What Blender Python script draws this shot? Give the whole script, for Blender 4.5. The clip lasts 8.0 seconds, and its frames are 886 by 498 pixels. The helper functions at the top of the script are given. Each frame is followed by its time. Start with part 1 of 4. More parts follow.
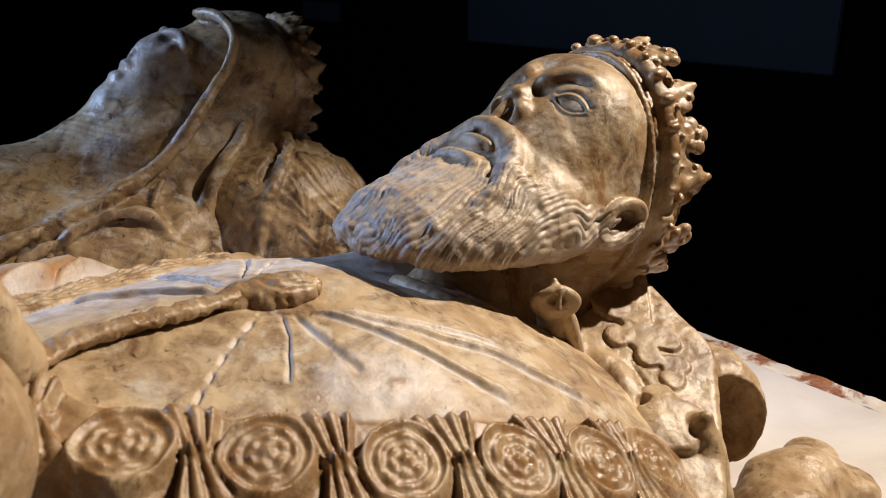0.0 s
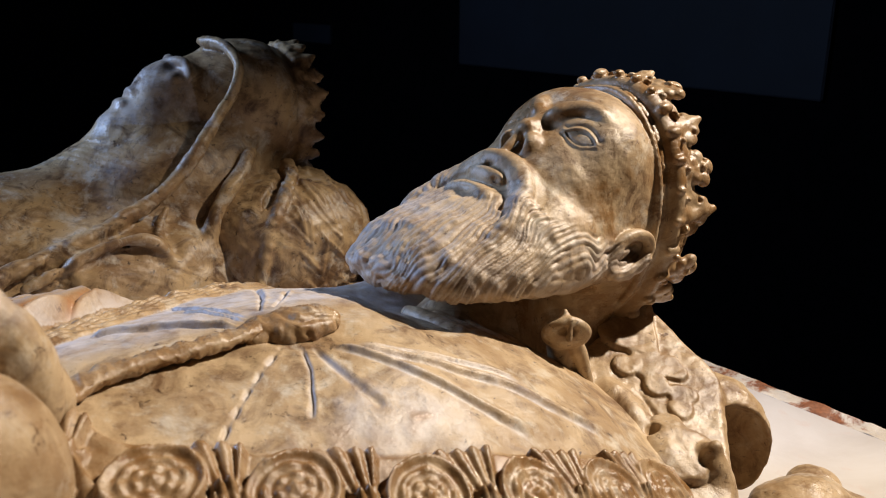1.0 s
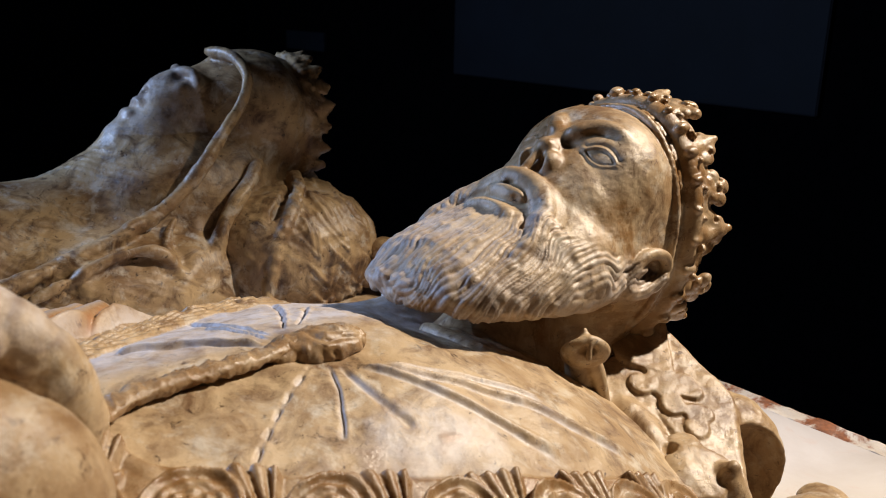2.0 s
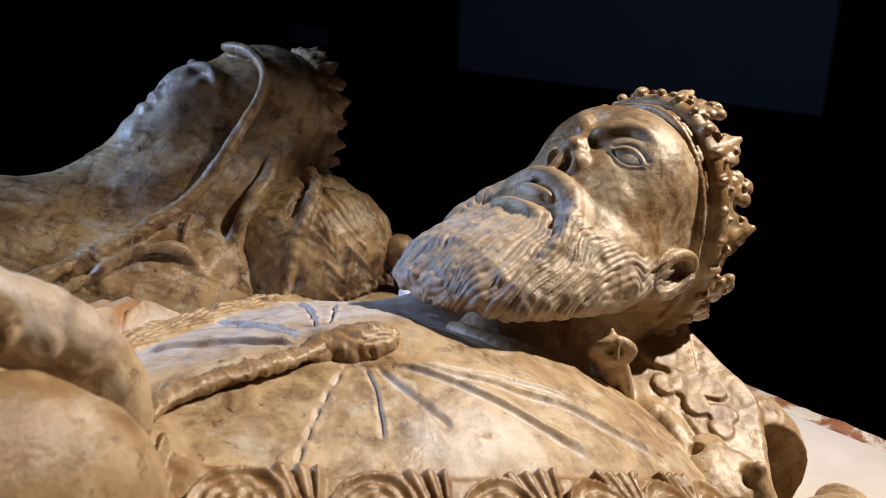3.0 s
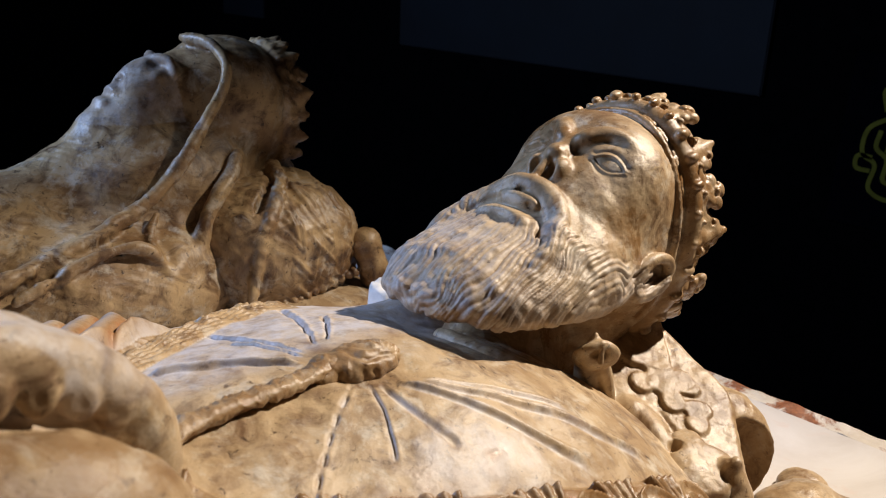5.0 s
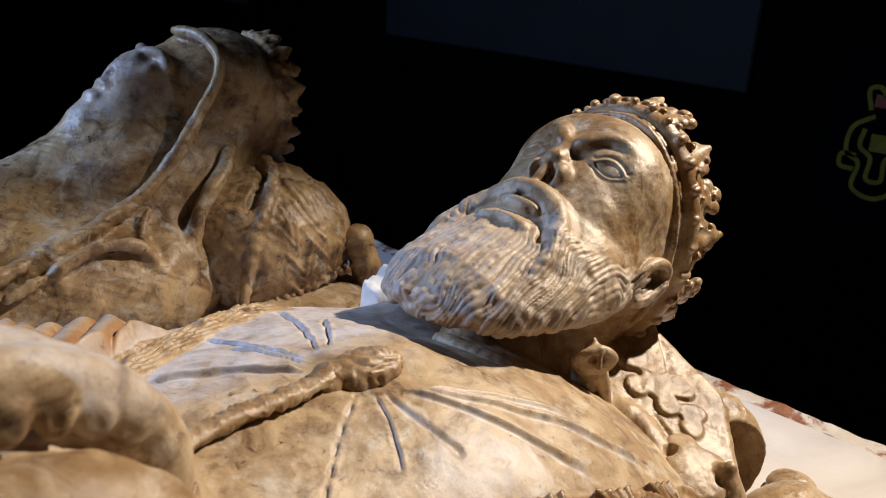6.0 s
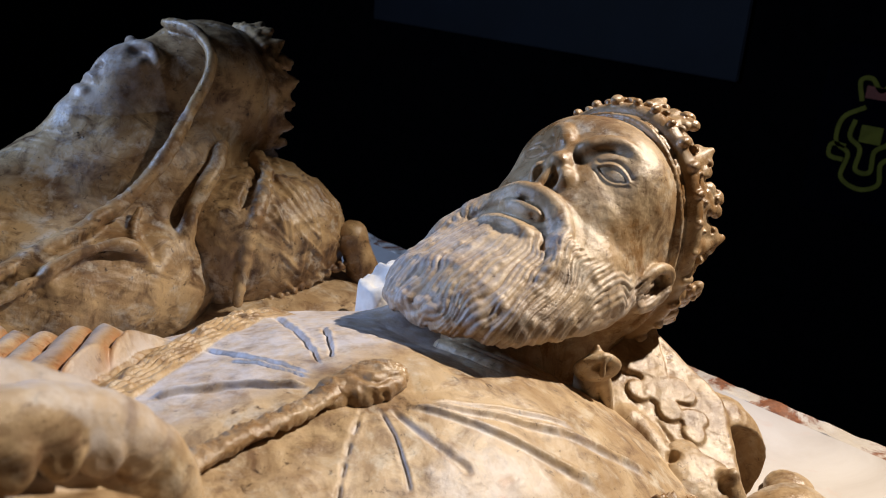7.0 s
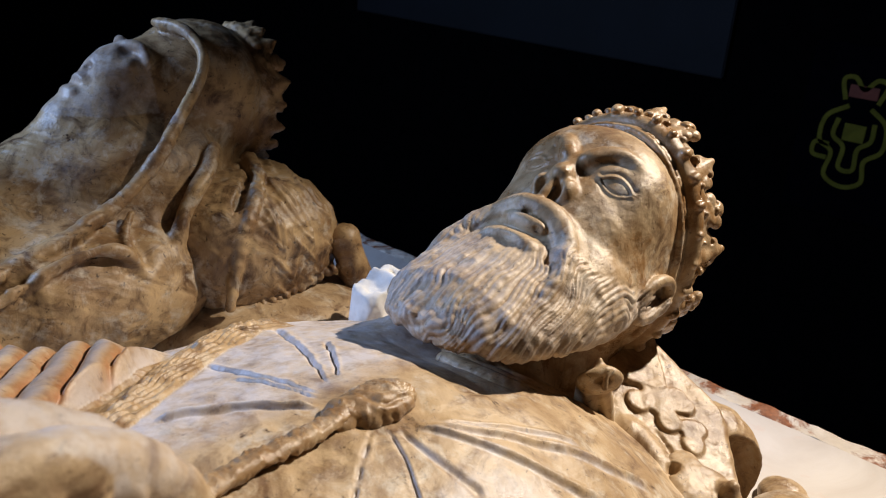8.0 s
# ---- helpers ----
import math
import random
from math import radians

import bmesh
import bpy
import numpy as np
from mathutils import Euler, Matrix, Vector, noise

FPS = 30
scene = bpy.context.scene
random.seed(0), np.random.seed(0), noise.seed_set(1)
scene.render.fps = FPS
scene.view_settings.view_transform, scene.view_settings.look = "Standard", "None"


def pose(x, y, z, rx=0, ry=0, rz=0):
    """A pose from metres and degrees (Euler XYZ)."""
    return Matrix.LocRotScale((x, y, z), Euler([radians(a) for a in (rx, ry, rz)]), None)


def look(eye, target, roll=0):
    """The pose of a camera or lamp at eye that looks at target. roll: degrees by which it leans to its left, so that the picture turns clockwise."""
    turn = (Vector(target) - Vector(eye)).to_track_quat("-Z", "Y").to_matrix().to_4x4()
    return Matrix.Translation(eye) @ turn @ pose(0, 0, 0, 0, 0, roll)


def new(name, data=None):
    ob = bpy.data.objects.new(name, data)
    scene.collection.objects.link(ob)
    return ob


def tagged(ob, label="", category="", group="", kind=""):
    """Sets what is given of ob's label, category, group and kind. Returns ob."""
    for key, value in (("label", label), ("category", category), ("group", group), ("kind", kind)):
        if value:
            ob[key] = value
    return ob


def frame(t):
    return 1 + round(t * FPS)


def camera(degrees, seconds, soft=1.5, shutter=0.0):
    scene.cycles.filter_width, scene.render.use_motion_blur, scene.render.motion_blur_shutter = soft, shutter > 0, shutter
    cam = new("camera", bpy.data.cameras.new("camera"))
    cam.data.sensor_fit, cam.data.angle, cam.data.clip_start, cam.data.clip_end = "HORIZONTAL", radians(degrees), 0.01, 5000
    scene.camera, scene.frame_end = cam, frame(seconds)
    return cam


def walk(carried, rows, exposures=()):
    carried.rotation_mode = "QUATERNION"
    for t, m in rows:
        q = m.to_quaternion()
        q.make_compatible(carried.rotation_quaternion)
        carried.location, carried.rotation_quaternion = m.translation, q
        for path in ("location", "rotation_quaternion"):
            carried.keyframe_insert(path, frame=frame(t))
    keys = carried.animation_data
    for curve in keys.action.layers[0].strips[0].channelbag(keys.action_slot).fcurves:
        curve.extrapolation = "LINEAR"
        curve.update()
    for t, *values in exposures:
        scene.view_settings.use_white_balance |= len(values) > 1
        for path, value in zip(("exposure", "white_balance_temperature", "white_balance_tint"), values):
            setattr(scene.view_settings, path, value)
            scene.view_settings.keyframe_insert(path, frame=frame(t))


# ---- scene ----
cam = camera(54.8, 8.0, soft=1.0)
METRES, EYE, TILT, LEAN, TURN = 0.25, 1.45, -18.0, 0.0, -38.0
ROWS = [
    (0.0, 0.0, 0.0, 0.0, -0.0, 0.0, 0.0),
    (0.5, -0.0305, -0.0255, 0.0263, -0.52, 0.85, 0.02),
    (1.0, -0.0973, -0.0368, 0.0458, -0.96, 1.27, -0.07),
    (1.5, -0.1632, -0.0354, 0.072, -1.61, 1.66, -0.31),
    (3.0, -0.341, -0.0285, 0.0938, -2.19, 1.47, -1.08),
    (3.5, -0.3922, -0.0358, 0.1325, -3.44, 0.53, -0.13),
    (4.0, -0.434, -0.0343, 0.18, -4.39, -0.19, 0.37),
    (4.5, -0.4901, -0.022, 0.2137, -5.17, -0.61, 0.45),
    (5.0, -0.5491, -0.0407, 0.2446, -6.7, -0.66, -0.35),
    (6.5, -0.6556, 0.0014, 0.3449, -8.44, -2.08, -0.99),
    (7.0, -0.6814, 0.0385, 0.3926, -9.05, -2.66, -1.08),
    (7.5, -0.7121, 0.0705, 0.4349, -9.67, -3.19, -1.18),
    (8.0, -0.7697, 0.0833, 0.4818, -10.52, -3.44, -1.33),
]
walk(cam, [(t, pose(0, 0, EYE, TILT, LEAN, TURN) @ pose(METRES * x, METRES * y, METRES * z, 90 + pitch, roll, yaw)) for t, x, y, z, yaw, pitch, roll in ROWS])

# ---- lens blur: focus on the bearded head ----
cam.data.dof.use_dof = True
cam.data.dof.focus_distance = 0.86
cam.data.dof.aperture_fstop = 11.0

# ---- world and lamps ----
world = bpy.data.worlds.new("gallery_dark")
scene.world = world
world.use_nodes = True
world.node_tree.nodes["Background"].inputs[0].default_value = (0.02, 0.03, 0.05, 1)
world.node_tree.nodes["Background"].inputs[1].default_value = 0.0


def lamp(name, kind, eye, target, energy, colour, size):
    data = bpy.data.lights.new(name, kind)
    data.energy, data.color = energy, colour
    if kind == "AREA":
        data.shape, data.size = "DISK", size
    else:
        data.shadow_soft_size, data.spot_size, data.spot_blend = size, radians(36.5), 0.85
    ob = new(name, data)
    ob.matrix_world = look(eye, target)
    return ob


lamp("gallery_spot_light", "SPOT", (2.2, -0.08, 3.05), (0.50, 0.40, 1.1), 500, (1.0, 0.87, 0.72), 0.035)
lamp("gallery_wash_light", "AREA", (-1.6, 2.9, 2.7), (0.4, 0.9, 1.1), 105, (0.42, 0.6, 1.0), 0.9)


# ---- materials ----
def shader(name):
    m = bpy.data.materials.new(name)
    m.use_nodes = True
    return m, m.node_tree.nodes, m.node_tree.links, m.node_tree.nodes["Principled BSDF"]


def ramp(nodes, links, source, stops):
    r = nodes.new("ShaderNodeValToRGB")
    while len(r.color_ramp.elements) < len(stops):
        r.color_ramp.elements.new(0.5)
    for e, (at, c) in zip(r.color_ramp.elements, stops):
        e.position, e.color = at, (*c, 1)
    links.new(source, r.inputs[0])
    return r.outputs[0]


def noise_tex(nodes, links, scale, detail=6, rough=0.6, distort=0.0, vector=None):
    n = nodes.new("ShaderNodeTexNoise")
    n.inputs["Scale"].default_value, n.inputs["Detail"].default_value = scale, detail
    n.inputs["Roughness"].default_value, n.inputs["Distortion"].default_value = rough, distort
    if vector is None:
        vector = nodes.new("ShaderNodeTexCoord").outputs["Object"]
    links.new(vector, n.inputs["Vector"])
    return n.outputs["Fac"]


def mix(nodes, links, fac, a, b, mode="MIX"):
    n = nodes.new("ShaderNodeMix")
    n.data_type, n.blend_type = "RGBA", mode
    for sock, value in ((n.inputs[0], fac), (n.inputs[6], a), (n.inputs[7], b)):
        if isinstance(value, (int, float)):
            sock.default_value = value
        elif isinstance(value, tuple):
            sock.default_value = (*value, 1)
        else:
            links.new(value, sock)
    return n.outputs[2]


def bump(nodes, links, height, strength, distance, normal=None):
    b = nodes.new("ShaderNodeBump")
    b.inputs["Strength"].default_value, b.inputs["Distance"].default_value = strength, distance
    links.new(height, b.inputs["Height"])
    if normal is not None:
        links.new(normal, b.inputs["Normal"])
    return b.outputs[0]


def carved_stone(name, light, mid, dark, stain=0.5, gloss=0.4, attr=True):
    """Old painted alabaster: cloudy tan, brown stains, rubbed pale spots, pitted skin."""
    m, nodes, links, bsdf = shader(name)
    cloud = noise_tex(nodes, links, 11, 7, 0.65, 0.8)
    col = ramp(nodes, links, cloud, [(0.38, mid), (0.58, light)])
    blot = ramp(nodes, links, noise_tex(nodes, links, 23, 9, 0.68, 1.2), [(0.47, (0, 0, 0)), (0.66, (1, 1, 1))])
    scale = nodes.new("ShaderNodeMath")
    scale.operation = "MULTIPLY"
    links.new(blot, scale.inputs[0])
    scale.inputs[1].default_value = stain
    col = mix(nodes, links, scale.outputs[0], col, dark)
    speck = ramp(nodes, links, noise_tex(nodes, links, 120, 4, 0.7, 0.6), [(0.60, (0, 0, 0)), (0.70, (1, 1, 1))])
    col = mix(nodes, links, speck, col, tuple(0.55 * c for c in dark))
    rub = ramp(nodes, links, noise_tex(nodes, links, 30, 8, 0.72, 0.4), [(0.53, (0, 0, 0)), (0.68, (0.7, 0.7, 0.7))])
    col = mix(nodes, links, rub, col, (0.66, 0.6, 0.5))
    if attr:
        paint = nodes.new("ShaderNodeAttribute")
        paint.attribute_name = "paint"
        patch = ramp(nodes, links, noise_tex(nodes, links, 45, 6, 0.7), [(0.4, (0.3, 0.3, 0.3)), (0.6, (1, 1, 1))])
        worn = mix(nodes, links, 1.0, paint.outputs["Color"], patch, "MULTIPLY")
        split = nodes.new("ShaderNodeSeparateColor")
        links.new(worn, split.inputs[0])
        col = mix(nodes, links, split.outputs[0], col, (0.50, 0.17, 0.06))
        col = mix(nodes, links, split.outputs[1], col, (0.62, 0.58, 0.58))
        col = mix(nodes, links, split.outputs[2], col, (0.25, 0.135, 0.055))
    links.new(col, bsdf.inputs["Base Color"])
    rough = ramp(nodes, links, cloud, [(0.3, (gloss + 0.15,) * 3), (0.7, (gloss - 0.04,) * 3)])
    if attr:
        polish = nodes.new("ShaderNodeMath")
        polish.operation, polish.use_clamp = "MULTIPLY_ADD", True
        links.new(split.outputs[2], polish.inputs[0])
        polish.inputs[1].default_value = -0.26
        links.new(rough, polish.inputs[2])
        rough = polish.outputs[0]
    links.new(rough, bsdf.inputs["Roughness"])
    bsdf.inputs["Specular IOR Level"].default_value = 0.5
    n1 = bump(nodes, links, noise_tex(nodes, links, 55, 10, 0.68), 0.42, 0.004)
    n2 = bump(nodes, links, noise_tex(nodes, links, 300, 4, 0.6), 0.16, 0.0012, n1)
    links.new(n2, bsdf.inputs["Normal"])
    return m


STONE = carved_stone("painted_alabaster", (0.54, 0.40, 0.245), (0.345, 0.225, 0.115), (0.12, 0.055, 0.022), 0.85, 0.38)
STONE_DARK = carved_stone("weathered_alabaster", (0.52, 0.36, 0.19), (0.26, 0.15, 0.068), (0.09, 0.042, 0.018), 0.95, 0.34)


def marble():
    m, nodes, links, bsdf = shader("white_marble")
    col = ramp(nodes, links, noise_tex(nodes, links, 5, 8, 0.65, 1.0), [(0.3, (0.47, 0.42, 0.38)), (0.65, (0.60, 0.56, 0.53))])
    vein = ramp(nodes, links, noise_tex(nodes, links, 9, 9, 0.7, 2.5), [(0.56, (0, 0, 0)), (0.66, (0.35, 0.35, 0.35))])
    col = mix(nodes, links, vein, col, (0.55, 0.42, 0.36))
    links.new(col, bsdf.inputs["Base Color"])
    bsdf.inputs["Roughness"].default_value = 0.45
    links.new(bump(nodes, links, noise_tex(nodes, links, 40, 7, 0.7), 0.2, 0.003), bsdf.inputs["Normal"])
    return m


def rusty_stone():
    m, nodes, links, bsdf = shader("rust_stained_marble")
    col = ramp(nodes, links, noise_tex(nodes, links, 9, 6, 0.7), [(0.35, (0.50, 0.43, 0.35)), (0.6, (0.68, 0.62, 0.55))])
    rust = ramp(nodes, links, noise_tex(nodes, links, 11, 9, 0.72, 0.8), [(0.44, (0, 0, 0)), (0.52, (1, 1, 1))])
    tone = ramp(nodes, links, noise_tex(nodes, links, 60, 5, 0.7), [(0.35, (0.12, 0.035, 0.012)), (0.65, (0.34, 0.12, 0.045))])
    links.new(mix(nodes, links, rust, col, tone), bsdf.inputs["Base Color"])
    bsdf.inputs["Roughness"].default_value = 0.6
    links.new(bump(nodes, links, noise_tex(nodes, links, 70, 8, 0.7), 0.5, 0.004), bsdf.inputs["Normal"])
    return m


def plain(name, colour, rough=0.7, scale=20, spread=0.25, metal=0.0, gleam=0.3):
    m, nodes, links, bsdf = shader(name)
    col = ramp(nodes, links, noise_tex(nodes, links, scale, 6, 0.6), [(0.3, tuple(c * (1 - spread) for c in colour)), (0.7, tuple(c * (1 + spread) for c in colour))])
    links.new(col, bsdf.inputs["Base Color"])
    bsdf.inputs["Roughness"].default_value, bsdf.inputs["Metallic"].default_value = rough, metal
    bsdf.inputs["Specular IOR Level"].default_value = gleam
    links.new(bump(nodes, links, noise_tex(nodes, links, scale * 5, 4), 0.15, 0.003), bsdf.inputs["Normal"])
    return m


MARBLE, RUST = marble(), rusty_stone()
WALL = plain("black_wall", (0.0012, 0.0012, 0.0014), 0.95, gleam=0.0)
PLASTER = plain("white_plaster", (0.8, 0.79, 0.77), 0.8)
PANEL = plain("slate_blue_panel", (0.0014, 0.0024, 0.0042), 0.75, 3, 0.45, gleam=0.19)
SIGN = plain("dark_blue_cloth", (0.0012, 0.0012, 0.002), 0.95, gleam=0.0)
GOLD = plain("dull_gold_paint", (0.08, 0.073, 0.010), 0.75, gleam=0.04)
RED = plain("dull_red_paint", (0.10, 0.02, 0.008), 0.7)


# ---- mesh tools ----
def mesh_object(name, verts, faces, material, parent=None, smooth=True, paint=None):
    me = bpy.data.meshes.new(name)
    verts = np.asarray(verts, dtype=np.float32)
    faces = np.asarray(faces, dtype=np.int32)
    me.vertices.add(len(verts))
    me.vertices.foreach_set("co", verts.ravel())
    side = faces.shape[1]
    me.loops.add(faces.size)
    me.loops.foreach_set("vertex_index", faces.ravel())
    me.polygons.add(len(faces))
    me.polygons.foreach_set("loop_start", np.arange(0, faces.size, side, dtype=np.int32))
    me.update(calc_edges=True)
    me.validate()
    me.polygons.foreach_set("use_smooth", np.full(len(me.polygons), smooth))
    if paint is not None:
        layer = me.color_attributes.new("paint", "FLOAT_COLOR", "POINT")
        layer.data.foreach_set("color", np.concatenate([paint, np.ones((len(paint), 1))], 1).astype(np.float32).ravel())
    me.materials.append(material)
    ob = new(name, me)
    ob.parent = parent
    return ob


def part(name, bm, material, parent=None, label="", smooth=False):
    me = bpy.data.meshes.new(name)
    bm.normal_update()
    bm.to_mesh(me)
    bm.free()
    me.polygons.foreach_set("use_smooth", np.full(len(me.polygons), smooth))
    me.materials.append(material)
    ob = new(name, me)
    ob.parent = parent
    if label:
        ob["label"] = label
    return ob


def block(x0, x1, y0, y1, z0, z1, bevel=0.0):
    bm = bmesh.new()
    bmesh.ops.create_cube(bm, size=1, matrix=Matrix.LocRotScale(((x0 + x1) / 2, (y0 + y1) / 2, (z0 + z1) / 2), None, (x1 - x0, y1 - y0, z1 - z0)))
    if bevel:
        bmesh.ops.bevel(bm, geom=bm.edges[:], offset=bevel, segments=3, affect="EDGES")
    return bm


def smin(a, b, k):
    h = np.maximum(k - np.abs(a - b), 0) / k
    return np.minimum(a, b) - h * h * k * 0.25


def smax(a, b, k):
    return -smin(-a, -b, k)


class Carving:
    """A block of stone as a distance field on a grid, to which rounded forms are added or cut away, then skinned."""

    def __init__(self, low, high, step):
        self.step = step
        self.axes = [np.arange(a, b, step, dtype=np.float32) for a, b in zip(low, high)]
        self.f = np.full([len(a) for a in self.axes], 0.2, dtype=np.float32)

    def grid(self, box=None):
        cut = []
        for i, a in enumerate(self.axes):
            lo, hi = (0, len(a)) if box is None else (np.searchsorted(a, box[0][i]), np.searchsorted(a, box[1][i]))
            cut.append(slice(int(lo), int(hi)))
        x, y, z = (a[c] for a, c in zip(self.axes, cut))
        return tuple(cut), x[:, None, None], y[None, :, None], z[None, None, :]

    def blend(self, fn, box, k, dig=False):
        cut, x, y, z = self.grid(box)
        if min(c.stop - c.start for c in cut) < 1:
            return
        d = np.asarray(fn(x, y, z), dtype=np.float32)
        self.f[cut] = smax(self.f[cut], -d, k) if dig else smin(self.f[cut], d, k)

    def ball(self, c, r, k=0.01, dig=False, turn=None):
        """An ellipsoid at c with radii r; turn: its axes as a 3 x 3 rotation."""
        c, r = np.array(c, float), np.array(r, float) * np.ones(3)
        reach = float(r.max()) + k + 3 * self.step
        rot = np.eye(3) if turn is None else np.array(turn)

        def fn(x, y, z):
            p = (x - c[0], y - c[1], z - c[2])
            q = [rot[0, i] * p[0] + rot[1, i] * p[1] + rot[2, i] * p[2] for i in range(3)]
            k0 = np.sqrt(sum((q[i] / r[i]) ** 2 for i in range(3)))
            k1 = np.sqrt(sum((q[i] / r[i] ** 2) ** 2 for i in range(3))) + 1e-6
            return k0 * (k0 - 1) / k1
        self.blend(fn, (c - reach, c + reach), k, dig)

    def rod(self, a, b, ra, rb=None, k=0.006, dig=False):
        a, b, rb = np.array(a, float), np.array(b, float), ra if rb is None else rb
        reach = max(ra, rb) + k + 3 * self.step
        ab = b - a

        def fn(x, y, z):
            h = np.clip(((x - a[0]) * ab[0] + (y - a[1]) * ab[1] + (z - a[2]) * ab[2]) / (ab @ ab + 1e-12), 0, 1)
            return np.sqrt((x - a[0] - h * ab[0]) ** 2 + (y - a[1] - h * ab[1]) ** 2 + (z - a[2] - h * ab[2]) ** 2) - (ra + (rb - ra) * h)
        self.blend(fn, (np.minimum(a, b) - reach, np.maximum(a, b) + reach), k, dig)

    def tube(self, pts, r0, r1=None, k=0.006, dig=False):
        r1 = r0 if r1 is None else r1
        pts = curve(pts, 5)
        n = len(pts) - 1
        for i in range(n):
            self.rod(pts[i], pts[i + 1], r0 + (r1 - r0) * i / n, r0 + (r1 - r0) * (i + 1) / n, k, dig)

    def skin(self):
        """Vertices and quads of the zero surface (naive surface nets)."""
        f = self.f
        s = f < 0
        n = np.array(f.shape)
        total = np.zeros(n - 1, np.int8)
        for dx in (0, 1):
            for dy in (0, 1):
                for dz in (0, 1):
                    total += s[dx:n[0] - 1 + dx, dy:n[1] - 1 + dy, dz:n[2] - 1 + dz]
        cells = np.argwhere((total > 0) & (total < 8))
        index = np.full(n - 1, -1, np.int32)
        index[tuple(cells.T)] = np.arange(len(cells))
        acc, cnt = np.zeros((len(cells), 3)), np.zeros(len(cells))
        corners = [(a, b, c) for a in (0, 1) for b in (0, 1) for c in (0, 1)]
        for a in corners:
            for axis in range(3):
                if a[axis]:
                    continue
                b = list(a)
                b[axis] = 1
                fa = f[tuple((cells + a).T)]
                fb = f[tuple((cells + b).T)]
                hit = (fa < 0) != (fb < 0)
                t = np.where(hit, fa / np.where(hit, fa - fb, 1), 0)
                p = np.array(a, float)[None, :].repeat(len(cells), 0)
                p[:, axis] = t
                acc += p * hit[:, None]
                cnt += hit
        pos = (cells + acc / cnt[:, None]) * self.step + np.array([a[0] for a in self.axes])
        quads = []
        for axis in range(3):
            u, v = (axis + 1) % 3, (axis + 2) % 3
            lo, hi = [slice(1, -1)] * 3, [slice(1, -1)] * 3
            lo[axis], hi[axis] = slice(0, -1), slice(1, None)
            e = np.argwhere(s[tuple(lo)] != s[tuple(hi)])
            off = np.ones(3, int)
            off[axis] = 0
            e = e + off
            inside = s[tuple(e.T)]
            q = []
            for du, dv in ((0, 0), (1, 0), (1, 1), (0, 1)):
                c = e.copy()
                c[:, u] -= du
                c[:, v] -= dv
                q.append(index[tuple(c.T)])
            q = np.stack(q, 1)
            q[~inside] = q[~inside][:, ::-1]
            quads.append(q)
        quads = np.concatenate(quads)
        return pos, quads[(quads >= 0).all(1)]


def curve(pts, per=6):
    """A smooth line through points (Catmull-Rom)."""
    p = np.array(pts, float)
    if len(p) < 3:
        return p
    p = np.vstack([2 * p[0] - p[1], p, 2 * p[-1] - p[-2]])
    out = []
    for i in range(1, len(p) - 2):
        for j in range(per):
            t = j / per
            out.append(0.5 * (2 * p[i] + (p[i + 1] - p[i - 1]) * t + (2 * p[i - 1] - 5 * p[i] + 4 * p[i + 1] - p[i + 2]) * t * t
                              + (3 * p[i] - p[i - 1] - 3 * p[i + 1] + p[i + 2]) * t ** 3))
    out.append(p[-2])
    return np.array(out)


def value_noise(p, scale, seed=0):
    """Smooth noise in -1..1 at points (n x 3)."""
    rng = np.random.RandomState(seed)
    table = rng.rand(4096) * 2 - 1
    q = p * scale + 100
    i = np.floor(q).astype(int)
    t = q - i
    t = t * t * (3 - 2 * t)
    out = np.zeros(len(p))
    for dx in (0, 1):
        for dy in (0, 1):
            for dz in (0, 1):
                w = (t[:, 0] if dx else 1 - t[:, 0]) * (t[:, 1] if dy else 1 - t[:, 1]) * (t[:, 2] if dz else 1 - t[:, 2])
                h = ((i[:, 0] + dx) * 73 + (i[:, 1] + dy) * 179 + (i[:, 2] + dz) * 283) % 4096
                out += w * table[h]
    return out


def join(shells):
    """One vertex list and face list from several shells."""
    verts, faces, at = [], [], 0
    for v, f in shells:
        verts.append(v)
        faces.append(np.asarray(f) + at)
        at += len(v)
    return np.concatenate(verts), np.concatenate(faces)


def sheet(xs, ys, height, floor_z):
    """A solid under a height field on the grid xs, ys, closed down to floor_z."""
    nx, ny = len(xs), len(ys)
    gx, gy = np.meshgrid(xs, ys, indexing="ij")
    top = np.stack([gx, gy, height], -1).reshape(-1, 3)
    idx = np.arange(nx * ny).reshape(nx, ny)
    faces = [np.stack([idx[:-1, :-1], idx[1:, :-1], idx[1:, 1:], idx[:-1, 1:]], -1).reshape(-1, 4)]
    rim = np.concatenate([idx[:-1, 0], idx[-1, :-1], idx[:0:-1, -1], idx[0, :0:-1]])
    low = top[rim].copy()
    low[:, 2] = floor_z
    base = len(top) + np.arange(len(rim))
    faces.append(np.stack([rim, base, np.roll(base, -1), np.roll(rim, -1)], -1))
    return np.vstack([top, low]), np.concatenate(faces)


